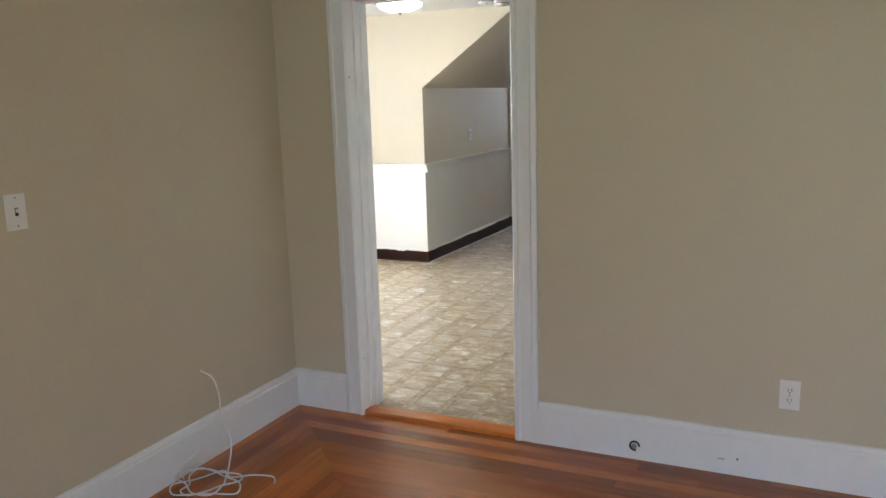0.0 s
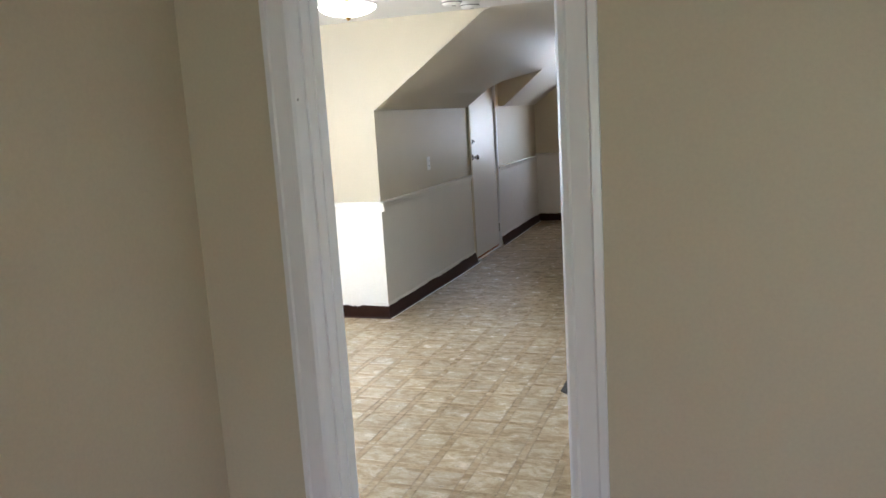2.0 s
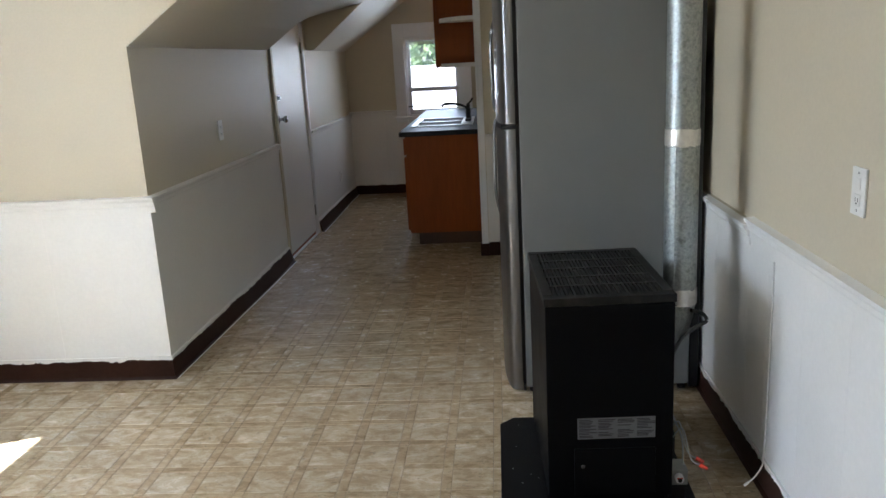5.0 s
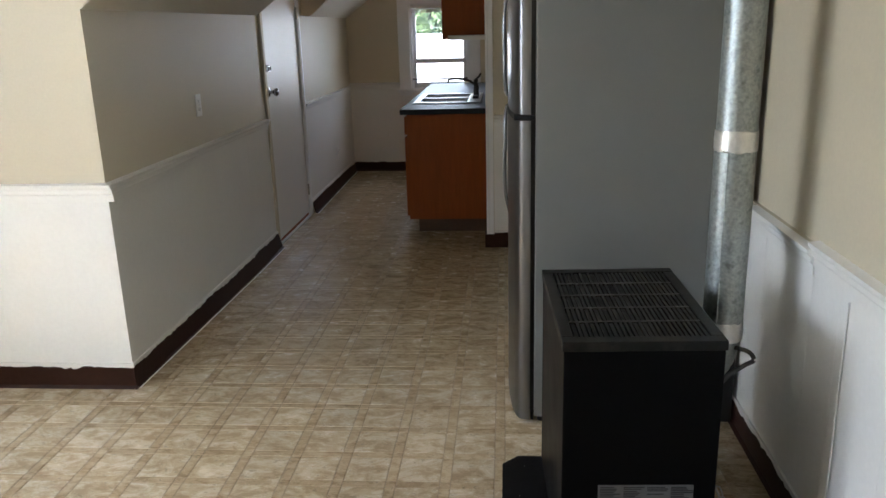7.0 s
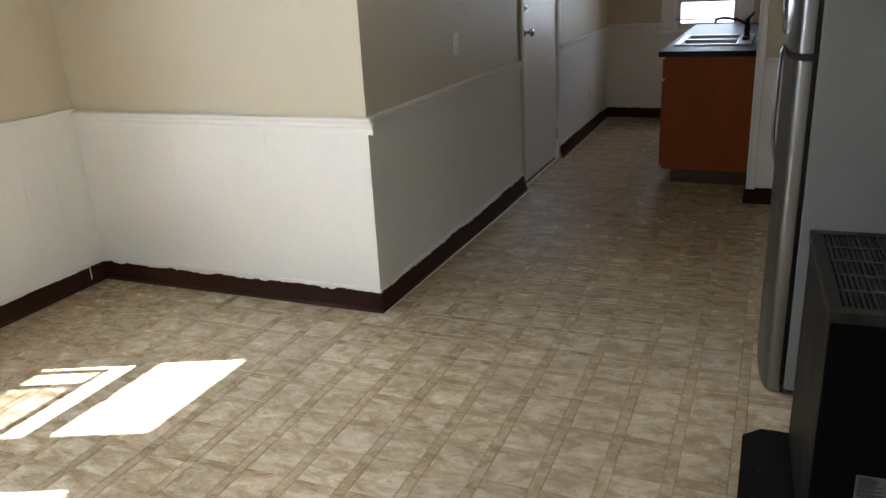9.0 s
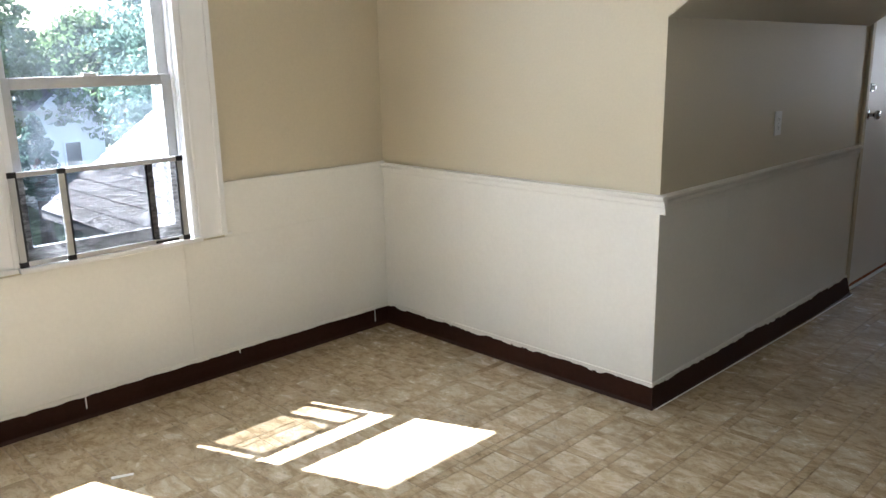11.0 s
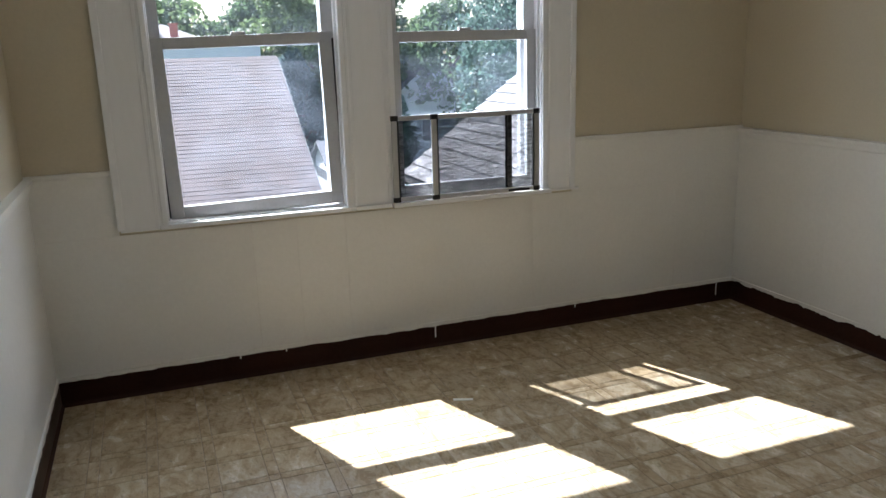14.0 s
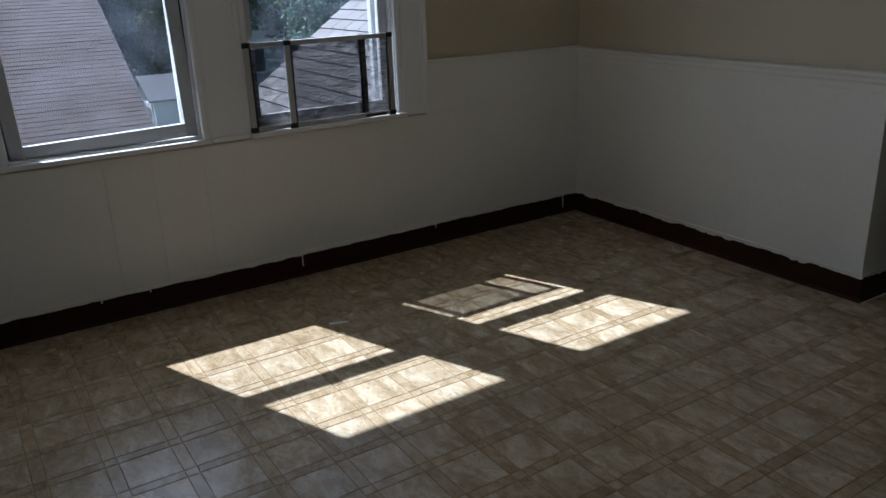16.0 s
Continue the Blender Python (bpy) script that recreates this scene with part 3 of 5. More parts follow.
wainscot(3, "x", 0.0, 1, 0.0, DOOR_Y[0] - 0.05, 3, widths=(0.6, 0.58, 0.61))
wainscot(4, "x", 0.0, 1, DOOR_Y[1] + 0.04, YF, 4, widths=(0.6, 0.62))
wainscot(5, "y", YF, -1, 0.0, FW[0] - 0.12, 5, top=0.935)
wainscot(13, "y", YF, -1, FW[0] - 0.12, 1.30, 13, top=0.835, rail=False)
wainscot(6, "x", XR, -1, YD, JOG, 6, top=0.892, widths=(0.3, 0.31, 0.3))
wainscot(7, "x", XR, -1, JOG, -0.31, 7, top=0.868)
wainscot(15, "x", XR, -1, -0.31, 2.2, 15, top=0.868, rail=False)
wainscot(8, "y", YD, 1, 0.0, DR[0] - 0.13, 8)
wainscot(10, "y", YW, 1, XW, 0.0, 10)
# plain ledge in place of the moulded rail under the dormer windows
solid("trim_dormer_ledge", boxes((XW, -0.985, 0.906, XW + 0.016, 0.0, 0.926), (XW, YW, 0.906, XW + 0.016, -2.995, 0.926), bevel=0.004), M_WHITE, "thin white ledge above the wainscot", "trim")


def flare(no, a, b):
    """The loose vinyl base stands off the wall at its foot, by a metres at its near end and b at its far end."""
    root = bpy.data.objects[f"baseboard_{no}"]
    for ob in root.children:
        ys = [v.co.y for v in ob.data.vertices]
        lo, hi = min(ys), max(ys)
        for v in ob.data.vertices:
            u = (v.co.y - lo) / (hi - lo)
            v.co.x += (a + (b - a) * min(1.0, u * 1.4)) * max(0.0, 1 - v.co.z / 0.12)
    # Thin white tube along the foot of the base.
    part("caulk_line", tube([(0.026 + a * 0.96, root.location.y, 0.001), (0.026 + (a + b) / 2, root.location.y + 0.37 * (hi - lo), 0.001), (0.026 + b * 0.97, root.location.y + (hi - lo) * 0.72, 0.001), (0.026 + b * 0.97, root.location.y + hi - lo - 0.01, 0.001)], 0.003, 6), M_WHITE, root, "thin white line at the floor")


for y, z0, z1 in ((-1.702, 0.045, 0.104), (-0.11, 0.03, 0.108), (-0.965, 0.085, 0.104), (-2.585, 0.088, 0.108), (-2.39, 0.09, 0.107)):
    part("paint_drip", boxes((XW + 0.0121, y - 0.003, z0, XW + 0.0138, y + 0.003, z1), bevel=0.0006), M_WHITE, bpy.data.objects["baseboard_1"], "drip of white paint")
flare(3, 0.0, 0.034)
flare(4, 0.034, 0.014)


def living_baseboard(no, axis, face, out, a0, a1):
    prof = [(0, -0.005), (0.02, -0.005), (0.02, 0.158), (0.016, 0.166), (0.017, 0.172), (0.010, 0.186), (0, 0.19)]
    solid(f"baseboard_{no}", prism([(face + out * d, z) for d, z in prof], "y" if axis == "x" else "x", a0, a1), M_TRIM, "tall white painted wooden baseboard", "baseboard")


living_baseboard(21, "x", LX, 1, -8.2, YR)
living_baseboard(22, "y", YR, -1, LX + 0.02, DR[0] - 0.09)
living_baseboard(23, "y", YR, -1, DR[1] + 0.105, 5.18)
living_baseboard(24, "x", 5.18, -1, -8.2, YR)
living_baseboard(25, "y", -8.2, 1, LX, 5.18)


def casing_bm(axis_out, face, x0, x1, z0, z1):
    """A moulded upright casing board on the door wall; the profile steps towards the opening."""
    w = x1 - x0
    o = axis_out
    prof = [(x0, face), (x0, face + o * 0.020), (x0 + 0.2 * w, face + o * 0.024), (x0 + 0.26 * w, face + o * 0.018), (x0 + 0.72 * w, face + o * 0.018), (x0 + 0.78 * w, face + o * 0.025), (x0 + 0.92 * w, face + o * 0.025), (x1, face + o * 0.014), (x1, face)]
    return prism(prof, "z", z0, z1)


door_1 = thing("door_1", ((DR[0] + DR[1]) / 2, YR, 0), "white painted cased doorway without a door", "doorway", kind="structure")
for face, o, w_l, w_r in ((YR, -1, 0.089, 0.107), (YD, 1, 0.10, 0.10)):
    edge = DR[0] + 0.004 if o < 0 else DR[0] - 0.004
    part("casing", casing_bm(o, face, edge - w_l, edge, 0.0, DR[2] + 0.10), M_TRIM, door_1)
    part("casing", casing_bm(o, face, DR[1] - 0.004 + w_r, DR[1] - 0.004, 0.0, DR[2] + 0.10), M_TRIM, door_1)
    d0, d1 = sorted((face, face + o * 0.022))
    part("head_casing", boxes((DR[0] - 0.0, d0, DR[2] - 0.004, DR[1] + 0.0, d1, DR[2] + 0.10), bevel=0.004), M_TRIM, door_1)
part("jamb", boxes((DR[0] - 0.02, YR + 0.0005, -0.002, DR[0], YD - 0.0005, DR[2]), bevel=0.002), M_TRIM, door_1)
part("jamb", boxes((DR[1], YR + 0.0005, -0.002, DR[1] + 0.02, YD - 0.0005, DR[2]), bevel=0.002), M_TRIM, door_1)
part("head_jamb", boxes((DR[0] - 0.02, YR + 0.0005, DR[2], DR[1] + 0.02, YD - 0.0005, DR[2] + 0.02)), M_TRIM, door_1)
part("stop", boxes((DR[1] - 0.012, YR + 0.035, 0.018, DR[1], YR + 0.07, DR[2]), bevel=0.002), M_TRIM, door_1)
part("stop", boxes((DR[0], YR + 0.052, 0.018, DR[0] + 0.009, YR + 0.086, DR[2]), bevel=0.002), M_TRIM, door_1)
part("bead", boxes((DR[0], YR + 0.118, 0.0, DR[0] + 0.006, YR + 0.130, DR[2]), bevel=0.0015), M_TRIM, door_1)
for z in (0.30, 1.62):
    hg = part("hinge_mark", boxes((DR[0] - 0.001, YR - 0.012, z - 0.04, DR[0] + 0.0035, YR + 0.018, z + 0.04), bevel=0.001), M_TRIM, door_1, "painted-over hinge leaf")
    part("screw", boxes((DR[0] + 0.003, YR - 0.002, z - 0.022, DR[0] + 0.0045, YR + 0.004, z - 0.016)), M_SLOT, hg)
part("strike", boxes((DR[1] - 0.002, YR + 0.012, 0.86, DR[1] + 0.002, YR + 0.03, 0.93)), M_TRIM, door_1, "painted-over strike plate")


# ---- windows ----
def double_hung(no, axis, face, out, o, label, rail_z, sash_mat, frame_w=0.052, tilt=0.0, inset=0.014):
    """A double-hung window in the opening o = (a0, a1, z0, z1). face: room face of the wall; out: the way to the outside, +1 or -1."""
    a0, a1, z0, z1 = o

    def slab(d0, d1, p, q, r, s, bevel=0.003):
        lo, hi = sorted((face + out * d0, face + out * d1))
        row = (lo, p, r, hi, q, s) if axis == "x" else (p, lo, r, q, hi, s)
        return boxes(row, bevel=bevel)

    def ring(d0, d1, p, q, r, s, w, wb=None, wt=None):
        wb, wt = wb or w, wt or w
        bm = bmesh.new()
        lo, hi = sorted((face + out * d0, face + out * d1))
        for u, v, b, t in ((p, p + w, r, s), (q - w, q, r, s), (p + w, q - w, r, r + wb), (p + w, q - w, s - wt, s)):
            box(bm, *((lo, u, b, hi, v, t) if axis == "x" else (u, lo, b, v, hi, t)), bevel=0.002)
        return bm

    mid = ((a0 + a1) / 2)
    w = thing(f"window_{no}", (face, mid, z0) if axis == "x" else (mid, face, z0), label, "window", kind="structure")
    fr = part("window_frame", ring(0.001, 0.165, a0, a1, z0, z1, 0.014), M_TRIM, w, "white painted jamb lining")
    part("parting_stop", ring(0.018, 0.034, a0 + 0.013, a1 - 0.013, z0 + 0.012, z1 - 0.013, 0.012, 0.004), M_TRIM, w)
    up = part("upper_sash", ring(0.072, 0.10, a0 + 0.014, a1 - 0.014, rail_z - 0.025, z1 - 0.014, frame_w, 0.04), sash_mat, w)
    part("pane", slab(0.084, 0.088, a0 + 0.014 + frame_w, a1 - 0.014 - frame_w, rail_z + 0.015, z1 - 0.014 - frame_w, 0), M_GLASS, up)
    lo_s = part("lower_sash", ring(0.038, 0.066, a0 + inset, a1 - inset, z0 + 0.014, rail_z + 0.02, frame_w, 0.055, 0.045), sash_mat, w)
    # Black strips stand in for the shadow gaps at both sides of the sash.
    for p, q in ((a0 + 0.0145, a0 + inset + 0.012), (a1 - inset - 0.012, a1 - 0.0145)):
        part("weatherstrip", slab(0.0665, 0.0705, p, q, z0 + 0.015, rail_z, 0), M_BLACKP, w, "black strip standing in for the shadow gap beside the sash")
    lo_p = part("pane", slab(0.050, 0.054, a0 + inset + frame_w - 0.002, a1 - inset - frame_w + 0.002, z0 + 0.069, rail_z - 0.025, 0), M_DUSTY if axis == "x" else M_GLASS, lo_s)
    # Unseen uprights outside the sash, added to trim the sun patches on the floor.
    if axis == "x":
        for p, q in ((a0 + 0.0145, a0 + 0.062), (a1 - 0.062, a1 - 0.0145)):
            part("storm_track", slab(0.118, 0.15, p, q, z0 + 0.015, z1 - 0.015), M_ALU, w, "hidden dull aluminium upright added to narrow the sun patch")
    part("outer_sill", slab(0.10, 0.215, a0 - 0.03, a1 + 0.03, z0 - 0.03, z0 + 0.012), M_SIDING, w)
    for c in (lo_s, lo_p):
        pivot = Matrix.Translation((0, 0, (rail_z - z0) / 2))
        c.data.transform(pivot @ Matrix.Rotation(radians(tilt), 4, "X") @ pivot.inverted())
    for c in w.children_recursive:
        if c.name.startswith("pane"):
            c.visible_shadow = False
    return w


win1 = double_hung(1, "x", XW, -1, W1, "double-hung window with dull aluminium sashes and a crooked lower sash", 1.40, M_ALU, tilt=1.15, inset=0.025)
win2 = double_hung(2, "x", XW, -1, W2, "double-hung window with dull aluminium sashes and dusty glass", 1.40, M_ALU)
win3 = double_hung(3, "y", YF, 1, FW, "small white double-hung window above the sink", 1.15, M_SASH, 0.04)


def window_casing():
    c = thing("trim_dormer_windows", (XW, -1.97, 0.69), "wide flat white painted casing round both dormer windows", "trim", kind="structure")
    for p, q in ((-2.995, W1[0] + 0.002), (W1[1] - 0.002, W2[0] + 0.002), (W2[1] - 0.002, -0.985)):
        part("casing", boxes((XW, p, 0.688, XW + 0.018, q, 2.16), bevel=0.004), M_TRIM, c)
    for p, q in ((-2.999, -2.972), (-1.008, -0.981)):
        part("backband", boxes((XW, p, 0.688, XW + 0.026, q, 2.16), bevel=0.004), M_TRIM, c)
    part("head_casing", boxes((XW, -2.995, 2.162, XW + 0.022, -0.985, 2.245), bevel=0.004), M_TRIM, c)
    part("stool", boxes((XW - 0.036, W1[0] - 0.015, 0.680, XW + 0.03, W1[1] + 0.015, 0.699), (XW + 0.0185, W1[1] + 0.016, 0.680, XW + 0.03, W2[0] - 0.016, 0.699), (XW - 0.036, W2[0] - 0.0155, 0.680, XW + 0.056, W2[1] + 0.015, 0.6995), (XW, -2.99, 0.678, XW + 0.012, W1[0] - 0.016, 0.69), (XW, W2[1] + 0.016, 0.678, XW + 0.012, -0.95, 0.69), bevel=0.004), M_TRIM, c, "narrow white window stool")
    for y in (W1[0] + 0.006, W1[1] - 0.006, W2[0] + 0.006, W2[1] - 0.006):
        part("bead", boxes((XW + 0.017, y - 0.012, 0.695, XW + 0.026, y + 0.012, 2.16), bevel=0.003), M_TRIM, c)
        side = 1 if y in (W1[1] - 0.006, W2[1] - 0.006) else -1
        a, b = sorted((y + side * 0.022, y + side * 0.036))
        part("moulding", boxes((XW + 0.0175, a, 0.70, XW + 0.023, b, 2.16), bevel=0.002), M_TRIM, c)
    c3 = thing("trim_sink_window", ((FW[0] + FW[1]) / 2, YF, 0.9), "wide flat white painted window casing", "trim", kind="structure")
    part("casing", boxes((FW[0] - 0.125, YF - 0.02, 0.80, FW[0], YF, FW[3] + 0.14), bevel=0.004), M_TRIM, c3)
    part("casing", boxes((FW[1], YF - 0.02, 0.80, FW[1] + 0.125, YF, FW[3] + 0.14), bevel=0.004), M_TRIM, c3)
    part("head_casing", boxes((FW[0] + 0.001, YF - 0.02, FW[3], FW[1] - 0.001, YF, FW[3] + 0.14), bevel=0.004), M_TRIM, c3)
    part("stool", boxes((FW[0] - 0.14, YF - 0.045, FW[2] - 0.03, FW[1] + 0.14, YF - 0.021, FW[2]), bevel=0.005), M_TRIM, c3)


window_casing()


# ---- entry door ----
def entry_door():
    y0, y1 = DOOR_Y
    fr = thing("door_2", (0, (y0 + y1) / 2, 0), "narrow white painted door frame", "door frame", kind="structure")
    part("stile", boxes((-0.12, y0 - 0.0, -0.002, 0.014, y0 + 0.018, 1.70), bevel=0.003), M_TRIM, fr)
    part("stile", boxes((-0.12, y1 - 0.018, -0.002, 0.014, y1, 1.90), bevel=0.003), M_TRIM, fr)
    part("casing", boxes((0.0005, y0 - 0.048, 0.0, 0.018, y0 - 0.001, 1.66), bevel=0.004), M_BEIGE, fr, "beige painted casing strip")
    part("casing", boxes((0.0005, y1 + 0.001, 0.0, 0.018, y1 + 0.038, 1.90), bevel=0.004), M_TRIM, fr)
    part("sill_strip", boxes((-0.004, y0 + 0.018, -0.004, 0.016, y1 - 0.018, 0.010), bevel=0.003), M_TRIM, fr, "worn pale threshold strip")
    # Added block below the slab, in place of the dark gap under the door.
    part("threshold", boxes((-0.17, y0 + 0.018, -0.004, -0.012, y1 - 0.018, 0.0275)), M_CAB, fr, "brown block added to fill the dark gap under the door")
    d = thing("entry_door", (-0.02, (y0 + y1) / 2, 0), "closed white painted flush door with its top cut to the roof slope", "door")
    part("slab", prism([(y0 + 0.021, 0.028), (y1 - 0.021, 0.028), (y1 - 0.021, 1.95), (y0 + 0.021, 1.83)], "x", -0.045, -0.005), M_WHITE, d)
    knob = part("knob", lathe([(0.0, 0.0), (0.030, 0.0), (0.031, 0.006), (0.012, 0.012), (0.012, 0.035), (0.024, 0.045), (0.028, 0.058), (0.022, 0.07), (0.0, 0.072)], (0, 0, 0), 20), M_CHROME, d, "round chrome knob", smooth=True)
    knob.data.transform(Matrix.Translation(root_place(knob)))
    knob.data.transform(Matrix.Translation(Vector((-0.005, y0 + 0.075, 1.085)) - d.location) @ Matrix.Rotation(radians(90), 4, "Y"))
    bolt = part("deadbolt", cylinder((-0.005, y0 + 0.075, 1.245), (0.012, y0 + 0.075, 1.245), 0.026, 0.023), M_CHROME, d, "chrome deadbolt", smooth=True)
    part("thumb_turn", boxes((0.012, y0 + 0.07, 1.23, 0.028, y0 + 0.08, 1.26), bevel=0.002), M_CHROME, bolt)
    for z in (0.22, 1.62):
        part("hinge", cylinder((0.004, y1 - 0.02, z - 0.045), (0.004, y1 - 0.02, z + 0.045), 0.007, seg=10), M_GREYCABLE, d, "grey metal butt hinge")


entry_door()


# ---- partition beside the counter ----
PX, PY = 1.522, 2.252
solid("wall_partition", boxes((PX, PY, -0.02, XR + 0.16, YF, H + 0.03)), M_BEIGE, "beige painted wall block behind the counter", "wall")
wainscot(9, "y", PY, -1, PX + 0.035, XR, 9, widths=(0.3, 0.3))
solid("trim_post", boxes((PX - 0.018, PY - 0.016, 0.0, PX - 0.0005, PY + 0.09, H), (PX, PY - 0.016, 0.0, PX + 0.033, PY - 0.0005, H), bevel=0.003), M_TRIM, "white painted corner board on the partition end", "trim")
solid("baseboard_14", boxes((PX - 0.03, PY - 0.027, -0.003, PX + 0.036, PY - 0.0165, 0.094), (PX - 0.03, PY - 0.0163, -0.003, PX - 0.0185, PY + 0.09, 0.094), bevel=0.002), M_BASE, "dark brown vinyl base round the corner board", "baseboard")


# ---- kitchen: refrigerator, heater, flue ----
def fridge():
    f = thing("refrigerator", (2.06, 0.10, 0), "tall grey top-freezer refrigerator with stainless doors", "refrigerator")
    y0, y1 = -0.288, 0.465
    part("cabinet", boxes((1.738, y0, 0.035, 2.442, y1, 1.70), bevel=0.005), M_FRIDGE, f)
    part("gasket", boxes((1.722, y0 + 0.012, 0.06, 1.7375, y1 - 0.012, 1.69)), M_BLACKP, f)

    def door(z0, z1):
        prof = []
        for i in range(1, 28):
            u = 0.5 - 0.5 * math.cos(math.pi * i / 28)
            prof.append((1.716 - 0.073 * math.sin(math.pi * u) ** 0.24, y0 + 0.003 + (y1 - y0 - 0.006) * u))
        return prism([(1.7215, y0 + 0.003), *prof, (1.7215, y1 - 0.003)], "z", z0, z1)

    up = part("freezer_door", door(1.195, 1.71), M_DOORSTEEL, f, "stainless steel freezer door", smooth=True)
    lo = part("fresh_door", door(0.022, 1.172), M_DOORSTEEL, f, "stainless steel lower door", smooth=True)
    part("handle", tube(smooth_line([(1.658, 0.42, 1.205), (1.636, 0.42, 1.222), (1.631, 0.42, 1.38), (1.632, 0.42, 1.56), (1.658, 0.42, 1.66)]), 0.008), M_DOORSTEEL, up, smooth=True)
    part("handle", tube(smooth_line([(1.658, 0.42, 1.16), (1.636, 0.42, 1.14), (1.631, 0.42, 0.98), (1.632, 0.42, 0.78), (1.658, 0.42, 0.66)]), 0.008), M_DOORSTEEL, lo, smooth=True)
    part("centre_hinge", boxes((1.662, y0 - 0.003, 1.176, 1.737, y0 + 0.06, 1.191), bevel=0.003), M_BLACKP, f, "black centre hinge bracket")
    hc = part("top_hinge", boxes((1.665, y0 + 0.005, 1.7115, 1.80, y0 + 0.055, 1.722), bevel=0.003), M_PLASTIC, f, "top hinge cover")
    part("hinge_cap", lathe([(0.022, 0), (0.022, 0.018), (0.014, 0.024)], (1.69, y0 + 0.03, 1.7225), 14), M_BLACKP, hc)
    part("back_panel", boxes((2.4425, y0 + 0.004, 0.02, 2.482, y1 - 0.03, 1.66), bevel=0.003), M_BLACKP, f, "black rear coil cover")
    for x in (1.77, 2.42):
        for y in (y0 + 0.05, y1 - 0.05):
            part("foot", cylinder((x, y, 0.0), (x, y, 0.036), 0.018, seg=12), M_BLACKP, f)
    part("toe_grille", boxes((1.725, y0 + 0.02, 0.012, 1.737, y1 - 0.02, 0.044)), M_BLACKP, f)


fridge()


def heater():
    x0, x1, y0, y1, zb, zt = 1.762, 2.160, -1.218, -0.626, 0.035, 0.740
    h = thing("gas_heater", ((x0 + x1) / 2, (y0 + y1) / 2, 0.008), "black enamelled freestanding gas room heater with a slotted top", "heater")
    part("front_panel", boxes((x0, y0, zb + 0.02, x1, y0 + 0.012, zt - 0.028), bevel=0.003), M_BLACK, h)
    part("back_panel", boxes((x0, y1 - 0.012, zb + 0.02, x1, y1, zt - 0.028), bevel=0.003), M_BLACK, h)
    part("side_panel", boxes((x0 + 0.001, y0 + 0.0125, zb + 0.02, x0 + 0.012, y1 - 0.0125, zt - 0.028), bevel=0.002), M_BLACK, h)
    part("side_panel", boxes((x1 - 0.012, y0 + 0.0125, zb + 0.02, x1 - 0.001, y1 - 0.0125, zt - 0.028), bevel=0.002), M_BLACK, h)
    part("plinth", boxes((x0 + 0.02, y0 + 0.02, 0.008, x1 - 0.02, y1 - 0.02, zb + 0.03)), M_BLACK, h)
    part("firebox", boxes((x0 + 0.05, y0 + 0.05, zb + 0.04, x1 - 0.05, y1 - 0.05, zt - 0.10)), M_BLACKP, h)
    part("top_frame", boxes((x0 - 0.004, y0 - 0.004, zt - 0.026, x1 + 0.004, y0 + 0.034, zt), (x0 - 0.004, y1 - 0.035, zt - 0.026, x1 + 0.004, y1 + 0.004, zt), (x0 - 0.004, y0 + 0.034, zt - 0.026, x0 + 0.028, y1 - 0.035, zt), (x1 - 0.028, y0 + 0.034, zt - 0.026, x1 + 0.004, y1 - 0.035, zt), bevel=0.003), M_BLACKT, h, "worn black folded top frame")
    a, b, n = y0 + 0.034, y1 - 0.035, 5
    step = (b - a) / n
    for i in range(1, n):
        part("cross_bar", boxes((x0 + 0.028, a + i * step - 0.007, zt - 0.02, x1 - 0.028, a + i * step + 0.007, zt - 0.0005), bevel=0.002), M_WORN, h)
    for i in range(n):
        bm = bmesh.new()
        p, q = a + i * step + (0.007 if i else 0), a + (i + 1) * step - (0.007 if i < n - 1 else 0)
        for k in range(27):
            x = x0 + 0.036 + k * (x1 - x0 - 0.072) / 26
            bent = 0.0015 if (k * 7 + i * 11) % 13 < 5 and k < 16 else 0.0
            box(bm, x - 0.0038 - bent, p, zt - 0.018 - bent * 2, x + 0.0038 + bent, q, zt - 0.001 - bent * 1.6)
        part("grille", bm, M_BLACKT, h, "row of thin black louvre bars")
    door = part("access_door", boxes((1.845, y0 - 0.006, 0.07, 2.105, y0 - 0.0005, 0.232), bevel=0.0025), M_BLACK, h, "black lower access door")
    part("latch", cylinder((1.872, y0 - 0.006, 0.172), (1.872, y0 - 0.011, 0.172), 0.006, seg=10), M_WORN, door)
    lab = part("rating_label", boxes((1.857, y0 - 0.0022, 0.266, 2.103, y0 - 0.0004, 0.338)), M_LABEL, h, "silver rating label with small print")
    rng = random.Random(4)
    bm = bmesh.new()
    for c in range(4):
        cx = 1.862 + c * 0.061
        z = 0.333
        while z > 0.272:
            w = rng.uniform(0.03, 0.058)
            if rng.random() < 0.93:
                box(bm, cx, y0 - 0.0028, z - 0.0028, cx + w, y0 - 0.0022, z)
            z -= rng.choice((0.0048, 0.0052, 0.0065))
    tagged(part("print", bm, M_INK, lab), kind="stuff")
    h.rotation_euler = (0, 0, radians(2.2))
    part("draft_collar", cylinder((2.1605, -0.74, 0.40), (2.192, -0.74, 0.40), 0.066, 0.063, 24), M_GALV, h, smooth=True)


heater()


